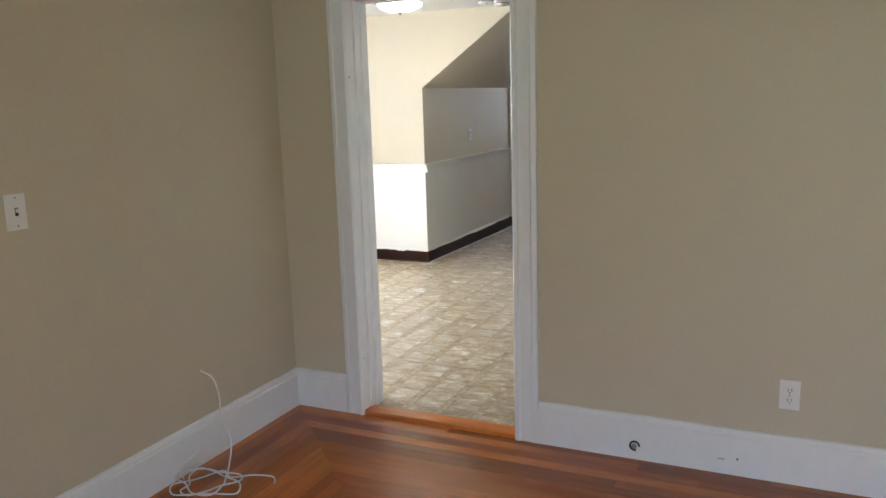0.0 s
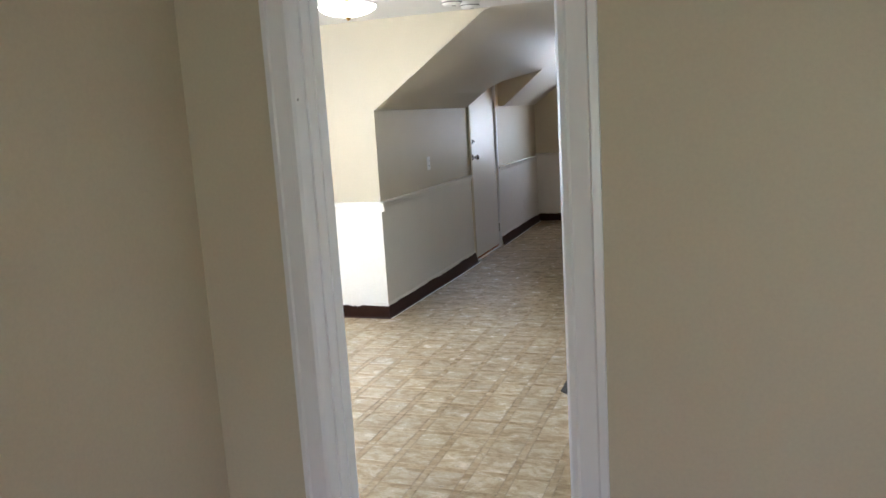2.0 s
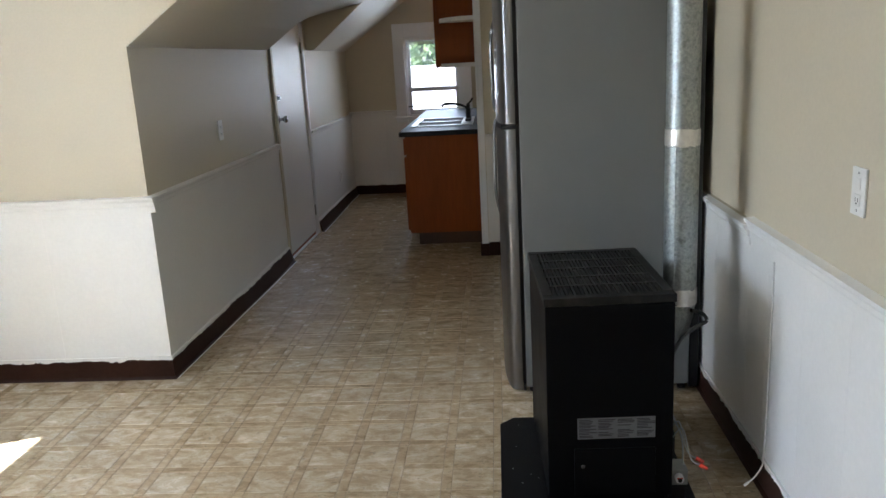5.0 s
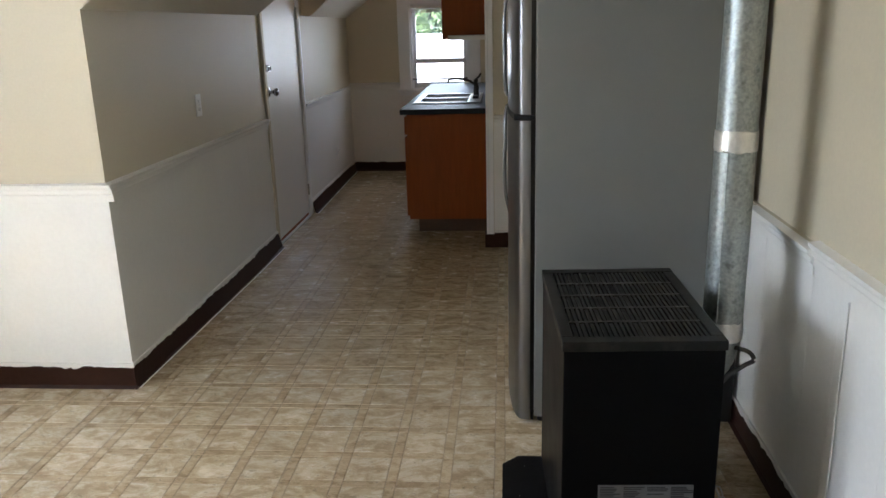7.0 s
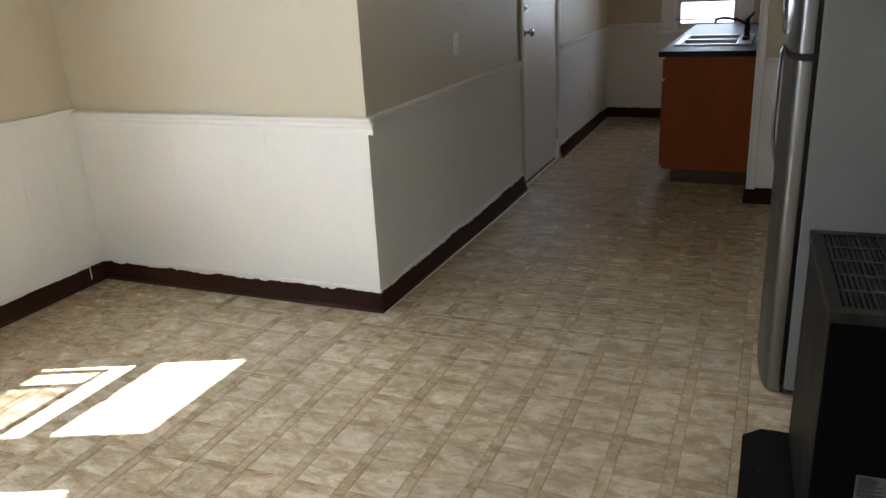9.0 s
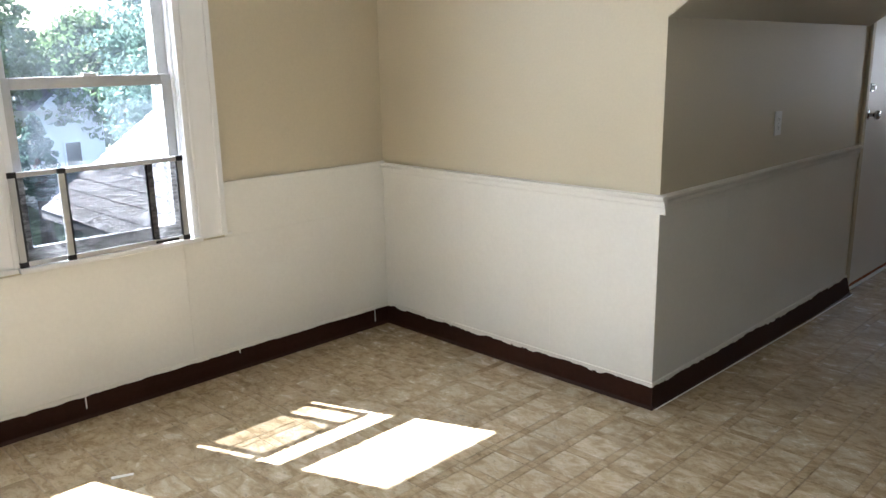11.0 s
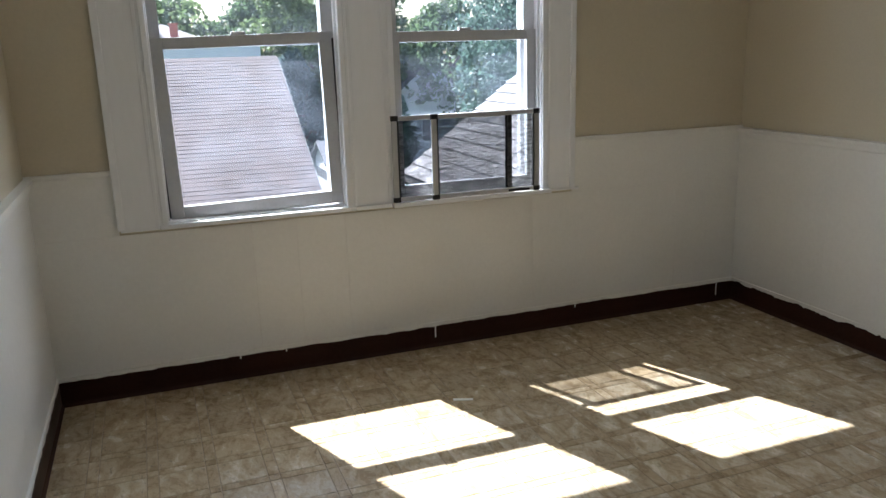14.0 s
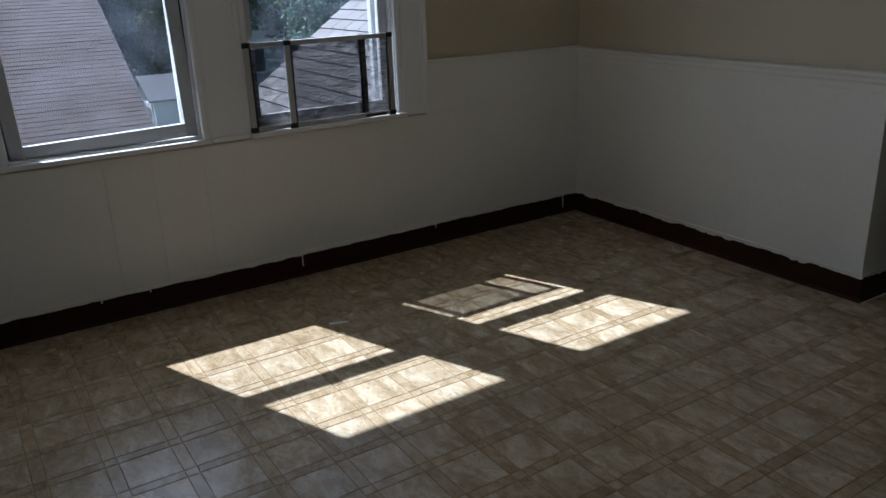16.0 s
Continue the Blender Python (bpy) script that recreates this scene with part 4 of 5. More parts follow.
def hearth_pad():
    p = thing("heater_pad", (1.97, -0.95, 0), "black floor protector pad with clipped corners", "floor pad")
    x0, x1, y0, y1, c = 1.617, 2.262, -1.412, -0.53, 0.055
    out = [(x0 + c, y0), (x1 - c, y0), (x1, y0 + c), (x1, y1 - c), (x1 - c, y1), (x0 + c, y1), (x0, y1 - c), (x0, y0 + c)]
    part("board", prism(out, "z", 0.0, 0.0075), M_MAT, p)
    rng = random.Random(9)
    bm = bmesh.new()
    for _ in range(26):
        x, y = rng.uniform(x0 + 0.03, x0 + 0.14), rng.uniform(y0 + 0.1, y1 - 0.06)
        if rng.random() < 0.3:
            x, y = rng.uniform(x0 + 0.1, x1 - 0.1), rng.uniform(y0 + 0.02, y0 + 0.15)
        s = rng.uniform(0.001, 0.0035)
        box(bm, x, y, 0.0075, x + s, y + s * rng.uniform(0.6, 1.5), 0.0085)
    tagged(part("paint_specks", bm, M_PLASTIC, p, "tiny white paint specks"), kind="stuff")


hearth_pad()


def flue():
    f = thing("flue_pipe", (2.292, -0.75, 0.4), "galvanized round flue pipe with foil tape joints", "flue pipe")
    x, y, r = 2.288, -0.75, 0.0585
    low = part("pipe_section", cylinder((x, y, 0.60), (x, y, 1.165), r, seg=32), M_GALV, f, smooth=True)
    part("pipe_section", cylinder((x, y, 1.160), (x, y, H + 0.001), r - 0.0015, seg=32), M_GALV, f, smooth=True)
    part("seam", boxes((x - r * 0.55, y - r * 0.86, 0.60, x - r * 0.55 + 0.012, y - r * 0.80, 1.16)), M_GALV, low)
    part("foil_tape", lathe([(r, -0.03), (r + 0.0015, -0.028), (r + 0.002, 0.0), (r + 0.0012, 0.026), (r, 0.028)], (x, y, 1.165), 32), M_TAPE, f, "wrinkled silver foil tape", smooth=True)
    part("foil_tape", lathe([(r, -0.03), (r + 0.002, -0.028), (r + 0.003, 0.0), (r + 0.0015, 0.026), (r, 0.028)], (x, y, 0.592), 32), M_TAPE, f, "wrinkled silver foil tape", smooth=True)
    rng = random.Random(12)
    for ob in [c for c in f.children if c.name.startswith("foil_tape")]:
        for v in ob.data.vertices:
            v.co.z += rng.uniform(-0.003, 0.003)
    part("elbow", tube(smooth_line([(x, y, 0.585), (x - 0.002, y, 0.54), (x - 0.018, y + 0.004, 0.487), (x - 0.058, y + 0.008, 0.437), (x - 0.10, y + 0.01, 0.402)], 3), r - 0.002, 28), M_GALV, f, "adjustable galvanized elbow")
    part("collar", lathe([(0.068, 0), (0.068, 0.02), (0.062, 0.024)], (x, y, H - 0.026), 28), M_GALV, f)
    part("gas_hose", tube(smooth_line([(x + 0.03, y - 0.055, 0.548), (2.362, -0.79, 0.528), (2.376, -0.795, 0.503), (2.345, -0.80, 0.486), (2.28, -0.83, 0.450), (2.225, -0.87, 0.36), (2.192, -0.92, 0.24), (2.188, -0.99, 0.15), (2.19, -1.07, 0.10)], 6), 0.007, 10), M_HOSE, f, "dark flexible metal gas hose", smooth=True)


flue()


def gas_valve():
    v = thing("gas_valve", (2.20, -1.14, 0.009), "small gas control valve with wires beside the heater", "gas valve")
    part("body", boxes((2.172, -1.175, 0.07, 2.23, -1.10, 0.125), bevel=0.004), M_GREYCABLE, v)
    k = part("knob", cylinder((2.20, -1.192, 0.10), (2.20, -1.175, 0.10), 0.014, seg=18), M_PLASTIC, v, "white plastic dial")
    part("dial_mark", boxes((2.191, -1.1935, 0.102, 2.209, -1.1921, 0.106)), M_RED, k)
    part("dial_centre", cylinder((2.20, -1.196, 0.098), (2.20, -1.192, 0.098), 0.007, seg=12), M_BLACKP, k)
    part("junction", boxes((2.165, -1.09, 0.14, 2.205, -1.03, 0.215), bevel=0.004), M_BLACKP, v, "black junction block")
    part("pedestal", boxes((2.172, -1.16, 0.008, 2.225, -1.11, 0.0705), bevel=0.002), M_BLACKP, v)
    for dy, z in ((0.0, 0.148), (-0.05, 0.152)):
        w = part("wire", tube(smooth_line([(2.19, -1.06 + dy, 0.205), (2.215, -1.10 + dy, 0.26), (2.235, -1.13 + dy, 0.17), (2.262, -1.14 + dy, z)]), 0.0022, 6), M_GREYCABLE, v)
        part("wire_nut", cylinder((2.262, -1.14 + dy, z), (2.286, -1.147 + dy, z - 0.012), 0.0085, 0.005, 10), M_RED, w, "red wire nut")
    part("thin_tube", tube(smooth_line([(2.172, -1.05, 0.36), (2.20, -1.06, 0.27), (2.225, -1.10, 0.20), (2.215, -1.16, 0.137)]), 0.003, 8), M_GREYCABLE, v)


gas_valve()
wc = thing("wall_cable", (2.48, -1.11, 0.1), "thin white painted cable hanging down the wainscot", "cable")
part("cable", tube(smooth_line([(2.495, -1.105, 0.80), (2.494, -1.108, 0.55), (2.491, -1.116, 0.30), (2.486, -1.118, 0.13), (2.478, -1.13, 0.105), (2.45, -1.155, 0.085), (2.425, -1.17, 0.075)]), 0.0026, 8), M_CABLE, wc)
part("frayed_end", tube([(2.425, -1.17, 0.075), (2.41, -1.178, 0.068)], 0.0045, 6), M_CABLE, wc, "frayed bare end")


fw = thing("loose_wire", (2.31, -1.18, 0.0), "thin dark loose wire curled on the floor", "wire")
part("wire", tube(smooth_line([(2.272, -1.16, 0.003), (2.279, -1.20, 0.003), (2.292, -1.225, 0.003), (2.312, -1.19, 0.003), (2.335, -1.16, 0.003), (2.37, -1.15, 0.003)]), 0.0022, 6), M_BLACKP, fw)


# ---- kitchen: counter ----
CX, CY0 = 0.898, 2.66


def base_cabinet(y0, y1, first):
    c = thing("base_cabinet", ((CX + PX) / 2, (y0 + y1) / 2, 0), "orange-brown wooden base cabinet with a recessed toe kick", "cabinet", "base cabinets along the wall")
    rear, front = PX - 0.02, CX + 0.02
    part("side_panel", boxes((front, y0 + 0.001, 0.10, rear, y0 + 0.019, 0.882 if first else 0.72), bevel=0.001), M_CAB, c)
    part("side_panel", boxes((front, y1 - 0.019, 0.10, rear, y1 - 0.001, 0.72)), M_CAB, c)
    part("bottom_panel", boxes((front, y0 + 0.0195, 0.10, rear, y1 - 0.0195, 0.118)), M_CAB, c)
    part("back_panel", boxes((rear - 0.012, y0 + 0.0195, 0.1185, rear, y1 - 0.0195, 0.882)), M_CAB, c)
    part("face_frame", boxes((front, y0 + 0.0195, 0.1185, front + 0.012, y1 - 0.0195, 0.882)), M_CAB, c)
    part("toe_kick", boxes((CX + 0.085, y0 + 0.03, 0.0, PX - 0.02, y1 - 0.001, 0.0995)), M_TOE, c, "dark brown toe kick board")
    dr = part("drawer_front", boxes((CX, y0 + 0.012, 0.735, CX + 0.0195, y1 - 0.012, 0.865), bevel=0.004), M_CAB, c)
    d = part("door", boxes((CX, y0 + 0.012, 0.125, CX + 0.0195, y1 - 0.012, 0.715), bevel=0.004), M_CAB, c)
    for pa, z in ((dr, 0.80), (d, 0.64)):
        part("knob", cylinder((CX - 0.022, (y0 + y1) / 2, z), (CX, (y0 + y1) / 2, z), 0.013, 0.008, 14), M_PLASTIC, pa, "small white knob")


for i in range(4):
    base_cabinet(CY0 + i * 0.62, CY0 + (i + 1) * 0.62, i == 0)
ct = thing("countertop", (1.18, 3.9, 0.885), "charcoal laminate countertop with a worn edge", "countertop")
part("slab", boxes((0.878, 2.635, 0.8835, 0.966, YF - 0.047, 0.922), (1.344, 2.635, 0.8835, PX - 0.002, YF - 0.047, 0.922), (0.966, 2.635, 0.8835, 1.344, 3.054, 0.922), (0.966, 3.806, 0.8835, 1.344, YF - 0.047, 0.922)), M_COUNTER, ct)
part("front_edge", boxes((0.873, 2.63, 0.885, 0.8775, YF - 0.047, 0.921), (0.873, 2.63, 0.885, PX - 0.002, 2.6345, 0.921), bevel=0.0015), M_COUNTER, ct, "worn charcoal edge strip")
part("backsplash", boxes((PX - 0.02, 2.66, 0.9225, PX - 0.0022, YF - 0.05, 1.0), bevel=0.004), M_COUNTER, ct)


def sink():
    s = thing("kitchen_sink", (1.17, 3.45, 0.92), "double-bowl stainless steel drop-in sink", "sink")
    x0, x1, y0, y1 = 0.925, 1.445, 3.02, 3.84
    part("rim", boxes((x0, y0, 0.922, x1, y0 + 0.035, 0.932), (x0, y1 - 0.035, 0.922, x1, y1, 0.932), (x0, y0 + 0.035, 0.922, x0 + 0.04, y1 - 0.035, 0.932), (x1 - 0.10, y0 + 0.035, 0.922, x1, y1 - 0.035, 0.932), (x0 + 0.04, 3.41, 0.922, x1 - 0.10, 3.445, 0.932), bevel=0.003), M_STEEL, s)
    for a, b in ((y0 + 0.035, 3.41), (3.445, y1 - 0.035)):
        p, q, f0, f1 = x0 + 0.0415, x1 - 0.1015, 0.75, 0.9215
        bowl = part("bowl", boxes((p, a, f0, q, b, f0 + 0.003), (p, a, f0 + 0.003, p + 0.003, b, f1), (q - 0.003, a, f0 + 0.003, q, b, f1), (p + 0.003, a, f0 + 0.003, q - 0.003, a + 0.003, f1), (p + 0.003, b - 0.003, f0 + 0.003, q - 0.003, b, f1)), M_STEEL, s, "deep stainless steel bowl")
        part("drain", lathe([(0.0, 0.002), (0.03, 0.002), (0.042, 0.004), (0.044, 0.0)], ((p + q) / 2, (a + b) / 2, f0 + 0.0035), 20), M_GREYCABLE, bowl, smooth=True)
    f = thing("faucet", (1.40, 3.43, 0.932), "black swivel kitchen faucet", "faucet")
    part("base", boxes((1.375, 3.30, 0.932, 1.425, 3.56, 0.952), bevel=0.006), M_BLACKP, f)
    part("column", lathe([(0.022, 0), (0.02, 0.05), (0.016, 0.10), (0.018, 0.12), (0.0, 0.125)], (1.40, 3.43, 0.952), 16), M_BLACKP, f, smooth=True)
    part("spout", tube(smooth_line([(1.40, 3.43, 1.03), (1.34, 3.42, 1.065), (1.25, 3.40, 1.085), (1.19, 3.39, 1.08), (1.175, 3.387, 1.055)]), 0.010, 10), M_BLACKP, f, smooth=True)
    part("lever", tube(smooth_line([(1.40, 3.43, 1.075), (1.425, 3.42, 1.095), (1.44, 3.41, 1.12)]), 0.008, 8), M_BLACKP, f, smooth=True)
    part("sprayer", lathe([(0.018, 0), (0.014, 0.03), (0.02, 0.07), (0.012, 0.09)], (1.40, 3.62, 0.932), 14), M_BLACKP, f, smooth=True)


sink()


def upper_cabinet():
    c = thing("wall_cabinet", (1.33, 3.6, 1.4), "orange-brown wall cabinet with a white open end shelf", "cabinet")
    x0, y0, y1, z0 = 1.185, 2.77, 4.5, 1.40
    part("carcass", boxes((x0 + 0.02, y0, z0 + 0.004, PX - 0.0005, y1, H - 0.002), bevel=0.002), M_CAB, c)
    for i in range(4):
        a = y0 + 0.005 + i * 0.43
        d = part("door", boxes((x0, a, z0, x0 + 0.0195, a + 0.424, H - 0.05), bevel=0.004), M_CAB, c)
        part("knob", cylinder((x0 - 0.02, a + 0.38, z0 + 0.08), (x0, a + 0.38, z0 + 0.08), 0.012, 0.008, 12), M_PLASTIC, d)
    s = thing("end_shelf", (1.45, 2.7, 1.4), "white quarter-round end shelves on a cabinet side", "shelf")
    for z in (1.402, 1.735):
        out = [(PX - 0.019, y0 - 0.001)] + [(PX - 0.019 - 0.275 * math.cos(t), y0 - 0.001 - 0.40 * math.sin(t)) for t in [i * math.pi / 2 / 10 for i in range(11)]]
        part("shelf_board", prism(out, "z", z, z + 0.028), M_WHITE, s)


upper_cabinet()
rod = thing("tension_rod", (0.96, YF + 0.01, 1.0), "thin dark tension rod across the sink window", "curtain rod")
part("rod", cylinder((FW[0] + 0.014, YF + 0.02, 0.965), (FW[1] - 0.014, YF + 0.02, 0.965), 0.006, seg=10), M_BLACKP, rod)
for x in (FW[0] + 0.014, FW[1] - 0.024):
    part("rubber_tip", cylinder((x, YF + 0.02, 0.965), (x + 0.01, YF + 0.02, 0.965), 0.011, seg=10), M_BLACKP, rod)
bl = thing("raised_blind", (0.96, YF + 0.02, 1.66), "raised taupe window blind", "blind")
part("headrail", boxes((FW[0] + 0.016, YF + 0.004, 1.675, FW[1] - 0.016, YF + 0.034, 1.704), bevel=0.003), M_PLASTIC, bl)
for i in range(6):
    part("slat", boxes((FW[0] + 0.02, YF + 0.005, 1.632 + i * 0.0072, FW[1] - 0.02, YF + 0.033, 1.637 + i * 0.0072)), M_BLIND, bl)


# ---- fixtures ----
def cover_plate(place, axis, out, label, kind, category):
    """A wall plate at place. kind: outlet, switch, blank or combo."""
    w, h = 0.036, 0.058
    t = thing("wall_plate" if kind == "blank" else ("light_switch" if kind == "switch" else "wall_outlet"), place, label, category)
    x, y, z = place

    def slab(u0, u1, z0, z1, d0, d1, bevel=0.0):
        lo, hi = sorted((out * d0, out * d1))
        row = (x + lo, y + u0, z + z0, x + hi, y + u1, z + z1) if axis == "x" else (x + u0, y + lo, z + z0, x + u1, y + hi, z + z1)
        return boxes(row, bevel=bevel)

    part("plate", slab(-w, w, -h, h, 0.0005, 0.007, 0.0025), M_PLASTIC, t)
    if kind in ("outlet", "combo"):
        for k, c in enumerate((-0.02, 0.02)):
            if kind == "combo" and k:
                part("rocker", slab(-0.014, 0.014, c - 0.014, c + 0.014, 0.007, 0.0095, 0.002), M_PLASTIC, t)
                continue
            s = part("socket", slab(-0.016, 0.016, c - 0.014, c + 0.014, 0.007, 0.009, 0.002), M_PLASTIC, t)
            part("slots", slab(-0.0075, -0.005, c - 0.004, c + 0.006, 0.009, 0.0094), M_SLOT, s)
            part("slots", slab(0.005, 0.0075, c - 0.004, c + 0.006, 0.009, 0.0094), M_SLOT, s)
            part("earth_hole", slab(-0.0025, 0.0025, c - 0.010, c - 0.006, 0.009, 0.0094), M_SLOT, s)
    if kind == "switch":
        part("toggle_slot", slab(-0.006, 0.006, -0.013, 0.013, 0.007, 0.0075), M_SLOT, t)
        part("toggle", slab(-0.004, 0.004, -0.002, 0.010, 0.0075, 0.018, 0.0015), M_PLASTIC, t)
    for c in (-0.045, 0.045) if kind != "outlet" else (0.0,):
        part("screw", slab(-0.003, 0.003, c - 0.003, c + 0.003, 0.007, 0.0078), M_GREYCABLE, t)


cover_plate((0.0, 1.07, 1.125), "x", 1, "off-white outlet plate on the beige low wall", "outlet", "outlet")
cover_plate((0.006, 4.47, 0.34), "x", 1, "white electrical outlet on the white wainscot", "outlet", "outlet")
cover_plate((XR, -1.628, 1.112), "x", -1, "white switch and outlet plate above the chair rail", "combo", "outlet")
cover_plate((3.152, YR, 0.355), "y", -1, "white double electrical outlet above the baseboard", "outlet", "outlet")
cover_plate((LX, -4.763, 1.18), "x", 1, "white toggle light switch on the beige wall", "switch", "light switch")

lamp = thing("ceiling_lamp", (0.42, -1.18, H), "lit frosted glass dish ceiling lamp with brass finial", "ceiling lamp")
part("canopy", lathe([(0.0, 0.0), (0.06, 0.0), (0.055, -0.018), (0.012, -0.024), (0.012, -0.05)], (0.42, -1.18, H - 0.001), 24), M_BRASS, lamp, smooth=True)
part("glass_shade", lathe([(0.155, -0.075), (0.165, -0.07), (0.16, -0.085), (0.13, -0.105), (0.08, -0.12), (0.012, -0.126), (0.012, -0.120), (0.08, -0.112), (0.125, -0.098)], (0.42, -1.18, H), 36), M_LAMP1, lamp, "glowing frosted glass dish with flared rim", smooth=True)
part("finial", lathe([(0.0, -0.150), (0.008, -0.146), (0.014, -0.136), (0.016, -0.128), (0.006, -0.126), (0.004, -0.05)], (0.42, -1.18, H), 16), M_BRASS, lamp, smooth=True)

lamp2 = thing("ceiling_lamp", (1.135, 3.22, H), "small lit square ceiling lamp with warm glow near the sink", "ceiling lamp")
part("backplate", boxes((1.03, 3.115, H - 0.02, 1.24, 3.325, H - 0.0005), bevel=0.004), M_BRASS, lamp2)
part("glass_shade", boxes((1.045, 3.13, H - 0.085, 1.225, 3.31, H - 0.021), bevel=0.018), M_LAMP2, lamp2, "glowing warm square glass shade")


def detector(x, y, label):
    d = thing("smoke_detector", (x, y, H), label, "smoke detector", "smoke detectors on the ceiling")
    part("base", lathe([(0.0, 0.0), (0.068, 0.0), (0.068, -0.010), (0.0, -0.011)], (x, y, H - 0.001), 28), M_PLASTIC, d)
    part("cover", lathe([(0.063, -0.0115), (0.062, -0.028), (0.050, -0.042), (0.0, -0.046)], (x, y, H), 28), M_PLASTIC, d, smooth=True)
    part("vent_ring", lathe([(0.0635, -0.022), (0.0648, -0.022), (0.0648, -0.026), (0.0632, -0.026)], (x, y, H), 28), M_SLOT, d)
    part("test_button", lathe([(0.013, -0.044), (0.012, -0.049), (0.0, -0.050)], (x + 0.02, y - 0.02, H), 14), M_GREYCABLE, d)


detector(0.845, -0.56, "round white smoke detector on the ceiling")
detector(0.895, -0.34, "round off-white carbon monoxide detector on the ceiling")
vt = thing("ceiling_vent", (1.31, 1.03, H), "flat white ceiling vent cover", "vent")
part("frame", boxes((1.22, 0.86, H - 0.012, 1.40, 0.885, H - 0.0005), (1.22, 1.175, H - 0.012, 1.40, 1.20, H - 0.0005), (1.22, 0.885, H - 0.012, 1.245, 1.175, H - 0.0005), (1.375, 0.885, H - 0.012, 1.40, 1.175, H - 0.0005), bevel=0.002), M_PLASTIC, vt)
part("backing", boxes((1.245, 0.885, H - 0.003, 1.375, 1.175, H - 0.0005)), M_SLOT, vt)
for i in range(9):
    part("slat", boxes((1.246, 0.893 + i * 0.0315, H - 0.010, 1.374, 0.907 + i * 0.0315, H - 0.004)), M_PLASTIC, vt)


# ---- window screen ----
def window_screen():
    s = thing("window_screen", (-1.655, -1.53, 0.7), "adjustable aluminium window screen with black corners", "window screen")
    x = XW + 0.028
    z0, z1, ya, yb = 0.7, 1.073, -1.879, -1.184

    def frame_half(d, y0, y1, name):
        f = part(name, boxes((x + d, y0, z0 + 0.004, x + d + 0.011, y0 + 0.024, z1 - 0.004), (x + d, y1 - 0.024, z0 + 0.004, x + d + 0.011, y1, z1 - 0.004), (x + d, y0 + 0.024, z1 - 0.022, x + d + 0.011, y1 - 0.024, z1 - 0.002), (x + d, y0 + 0.024, z0 + 0.002, x + d + 0.011, y1 - 0.024, z0 + 0.022), bevel=0.002), M_ALU, s)
        part("gasket", boxes((x + d + 0.002, y0 + 0.0245, z0 + 0.022, x + d + 0.009, y0 + 0.032, z1 - 0.022)), M_BLACKP, f)
        part("gasket", boxes((x + d + 0.002, y1 - 0.032, z0 + 0.022, x + d + 0.009, y1 - 0.0245, z1 - 0.022)), M_BLACKP, f)
        part("mesh", boxes((x + d + 0.005, y0 + 0.032, z0 + 0.022, x + d + 0.0056, y1 - 0.032, z1 - 0.022)), M_MESH, f, "dark fine insect mesh")
        for y in (y0, y1):
            sy = 1 if y == y0 else -1
            for z in (z0, z1):
                sz = 1 if z == z0 else -1
                a, b = sorted((y - sy * 0.002, y + sy * 0.03))
                c, e = sorted((z, z + sz * 0.022))
                part("corner", boxes((x + d - 0.001, a, c, x + d + 0.0125, b, e), bevel=0.002), M_BLACKP, f, "black plastic corner")

    frame_half(0.0, ya, -1.315, "rear_frame")
    frame_half(0.0125, -1.703, yb, "front_frame")
    part("pull_tab", boxes((x + 0.012, -1.34, z0 + 0.006, x + 0.028, -1.235, z0 + 0.016), bevel=0.002), M_BLACKP, s)


window_screen()
for w, yk in ((win1, -2.47), (win2, -1.5)):
    part("latch", boxes((XW - 0.062, yk - 0.028, 1.4205, XW - 0.040, yk + 0.028, 1.432), bevel=0.003), M_ALU, w, "small sash latch")


# ---- living room clutter ----
cc = thing("cable_coil", (1.1, -4.16, 0.0), "loose coil of thin white cable on the wood floor", "cable")
rng = random.Random(7)
pts = [(1.30, -4.10, 0.005), (1.26, -4.06, 0.006), (1.18, -4.08, 0.008)]
for k in range(30):
    a = 1.2 + k * 0.62
    r = 0.10 + 0.025 * math.sin(k * 1.7)
    pts.append((1.06 + 0.02 * math.sin(k) + r * 1.15 * math.cos(a), -4.22 + r * math.sin(a), 0.006 + 0.0011 * k + 0.004 * math.sin(k * 2.1)))
pts += [(1.08, -4.10, 0.06), (1.06, -4.06, 0.14), (1.03, -4.07, 0.23), (1.045, -4.09, 0.33), (1.03, -4.10, 0.41), (0.985, -4.12, 0.445)]
part("cable", tube(smooth_line(pts, 6), 0.0032, 8), M_CABLE, cc, smooth=True)
part("loose_end", tube(smooth_line([(0.97, -4.25, 0.03), (0.95, -4.24, 0.075), (0.97, -4.21, 0.10), (1.0, -4.19, 0.13)], 6), 0.0028, 8), M_CABLE, cc, smooth=True)
cj = thing("cable_hole", (2.579, YR - 0.02, 0.058), "open black-rimmed cable hole in the white baseboard", "cable hole")
part("rim", tube([(2.579 + 0.019 * math.cos(a), YR - 0.0215, 0.060 + 0.019 * math.sin(a)) for a in [k * math.tau / 20 for k in range(17)]], 0.0042, 8), M_BLACKP, cj)
part("plug", cylinder((2.577, YR - 0.0195, 0.058), (2.577, YR - 0.0225, 0.058), 0.012, seg=16), M_GREYCABLE, cj)
nl = thing("nail_head", (2.978, YR - 0.02, 0.070), "dark nail head in the white baseboard", "nail")
part("head", cylinder((2.978, YR - 0.0195, 0.070), (2.978, YR - 0.022, 0.070), 0.004, seg=10), M_BLACKP, nl)
part("chip", boxes((2.905, YR - 0.0212, 0.060, 2.93, YR - 0.0201, 0.064)), M_GREYCABLE, nl, "small chips in the paint")
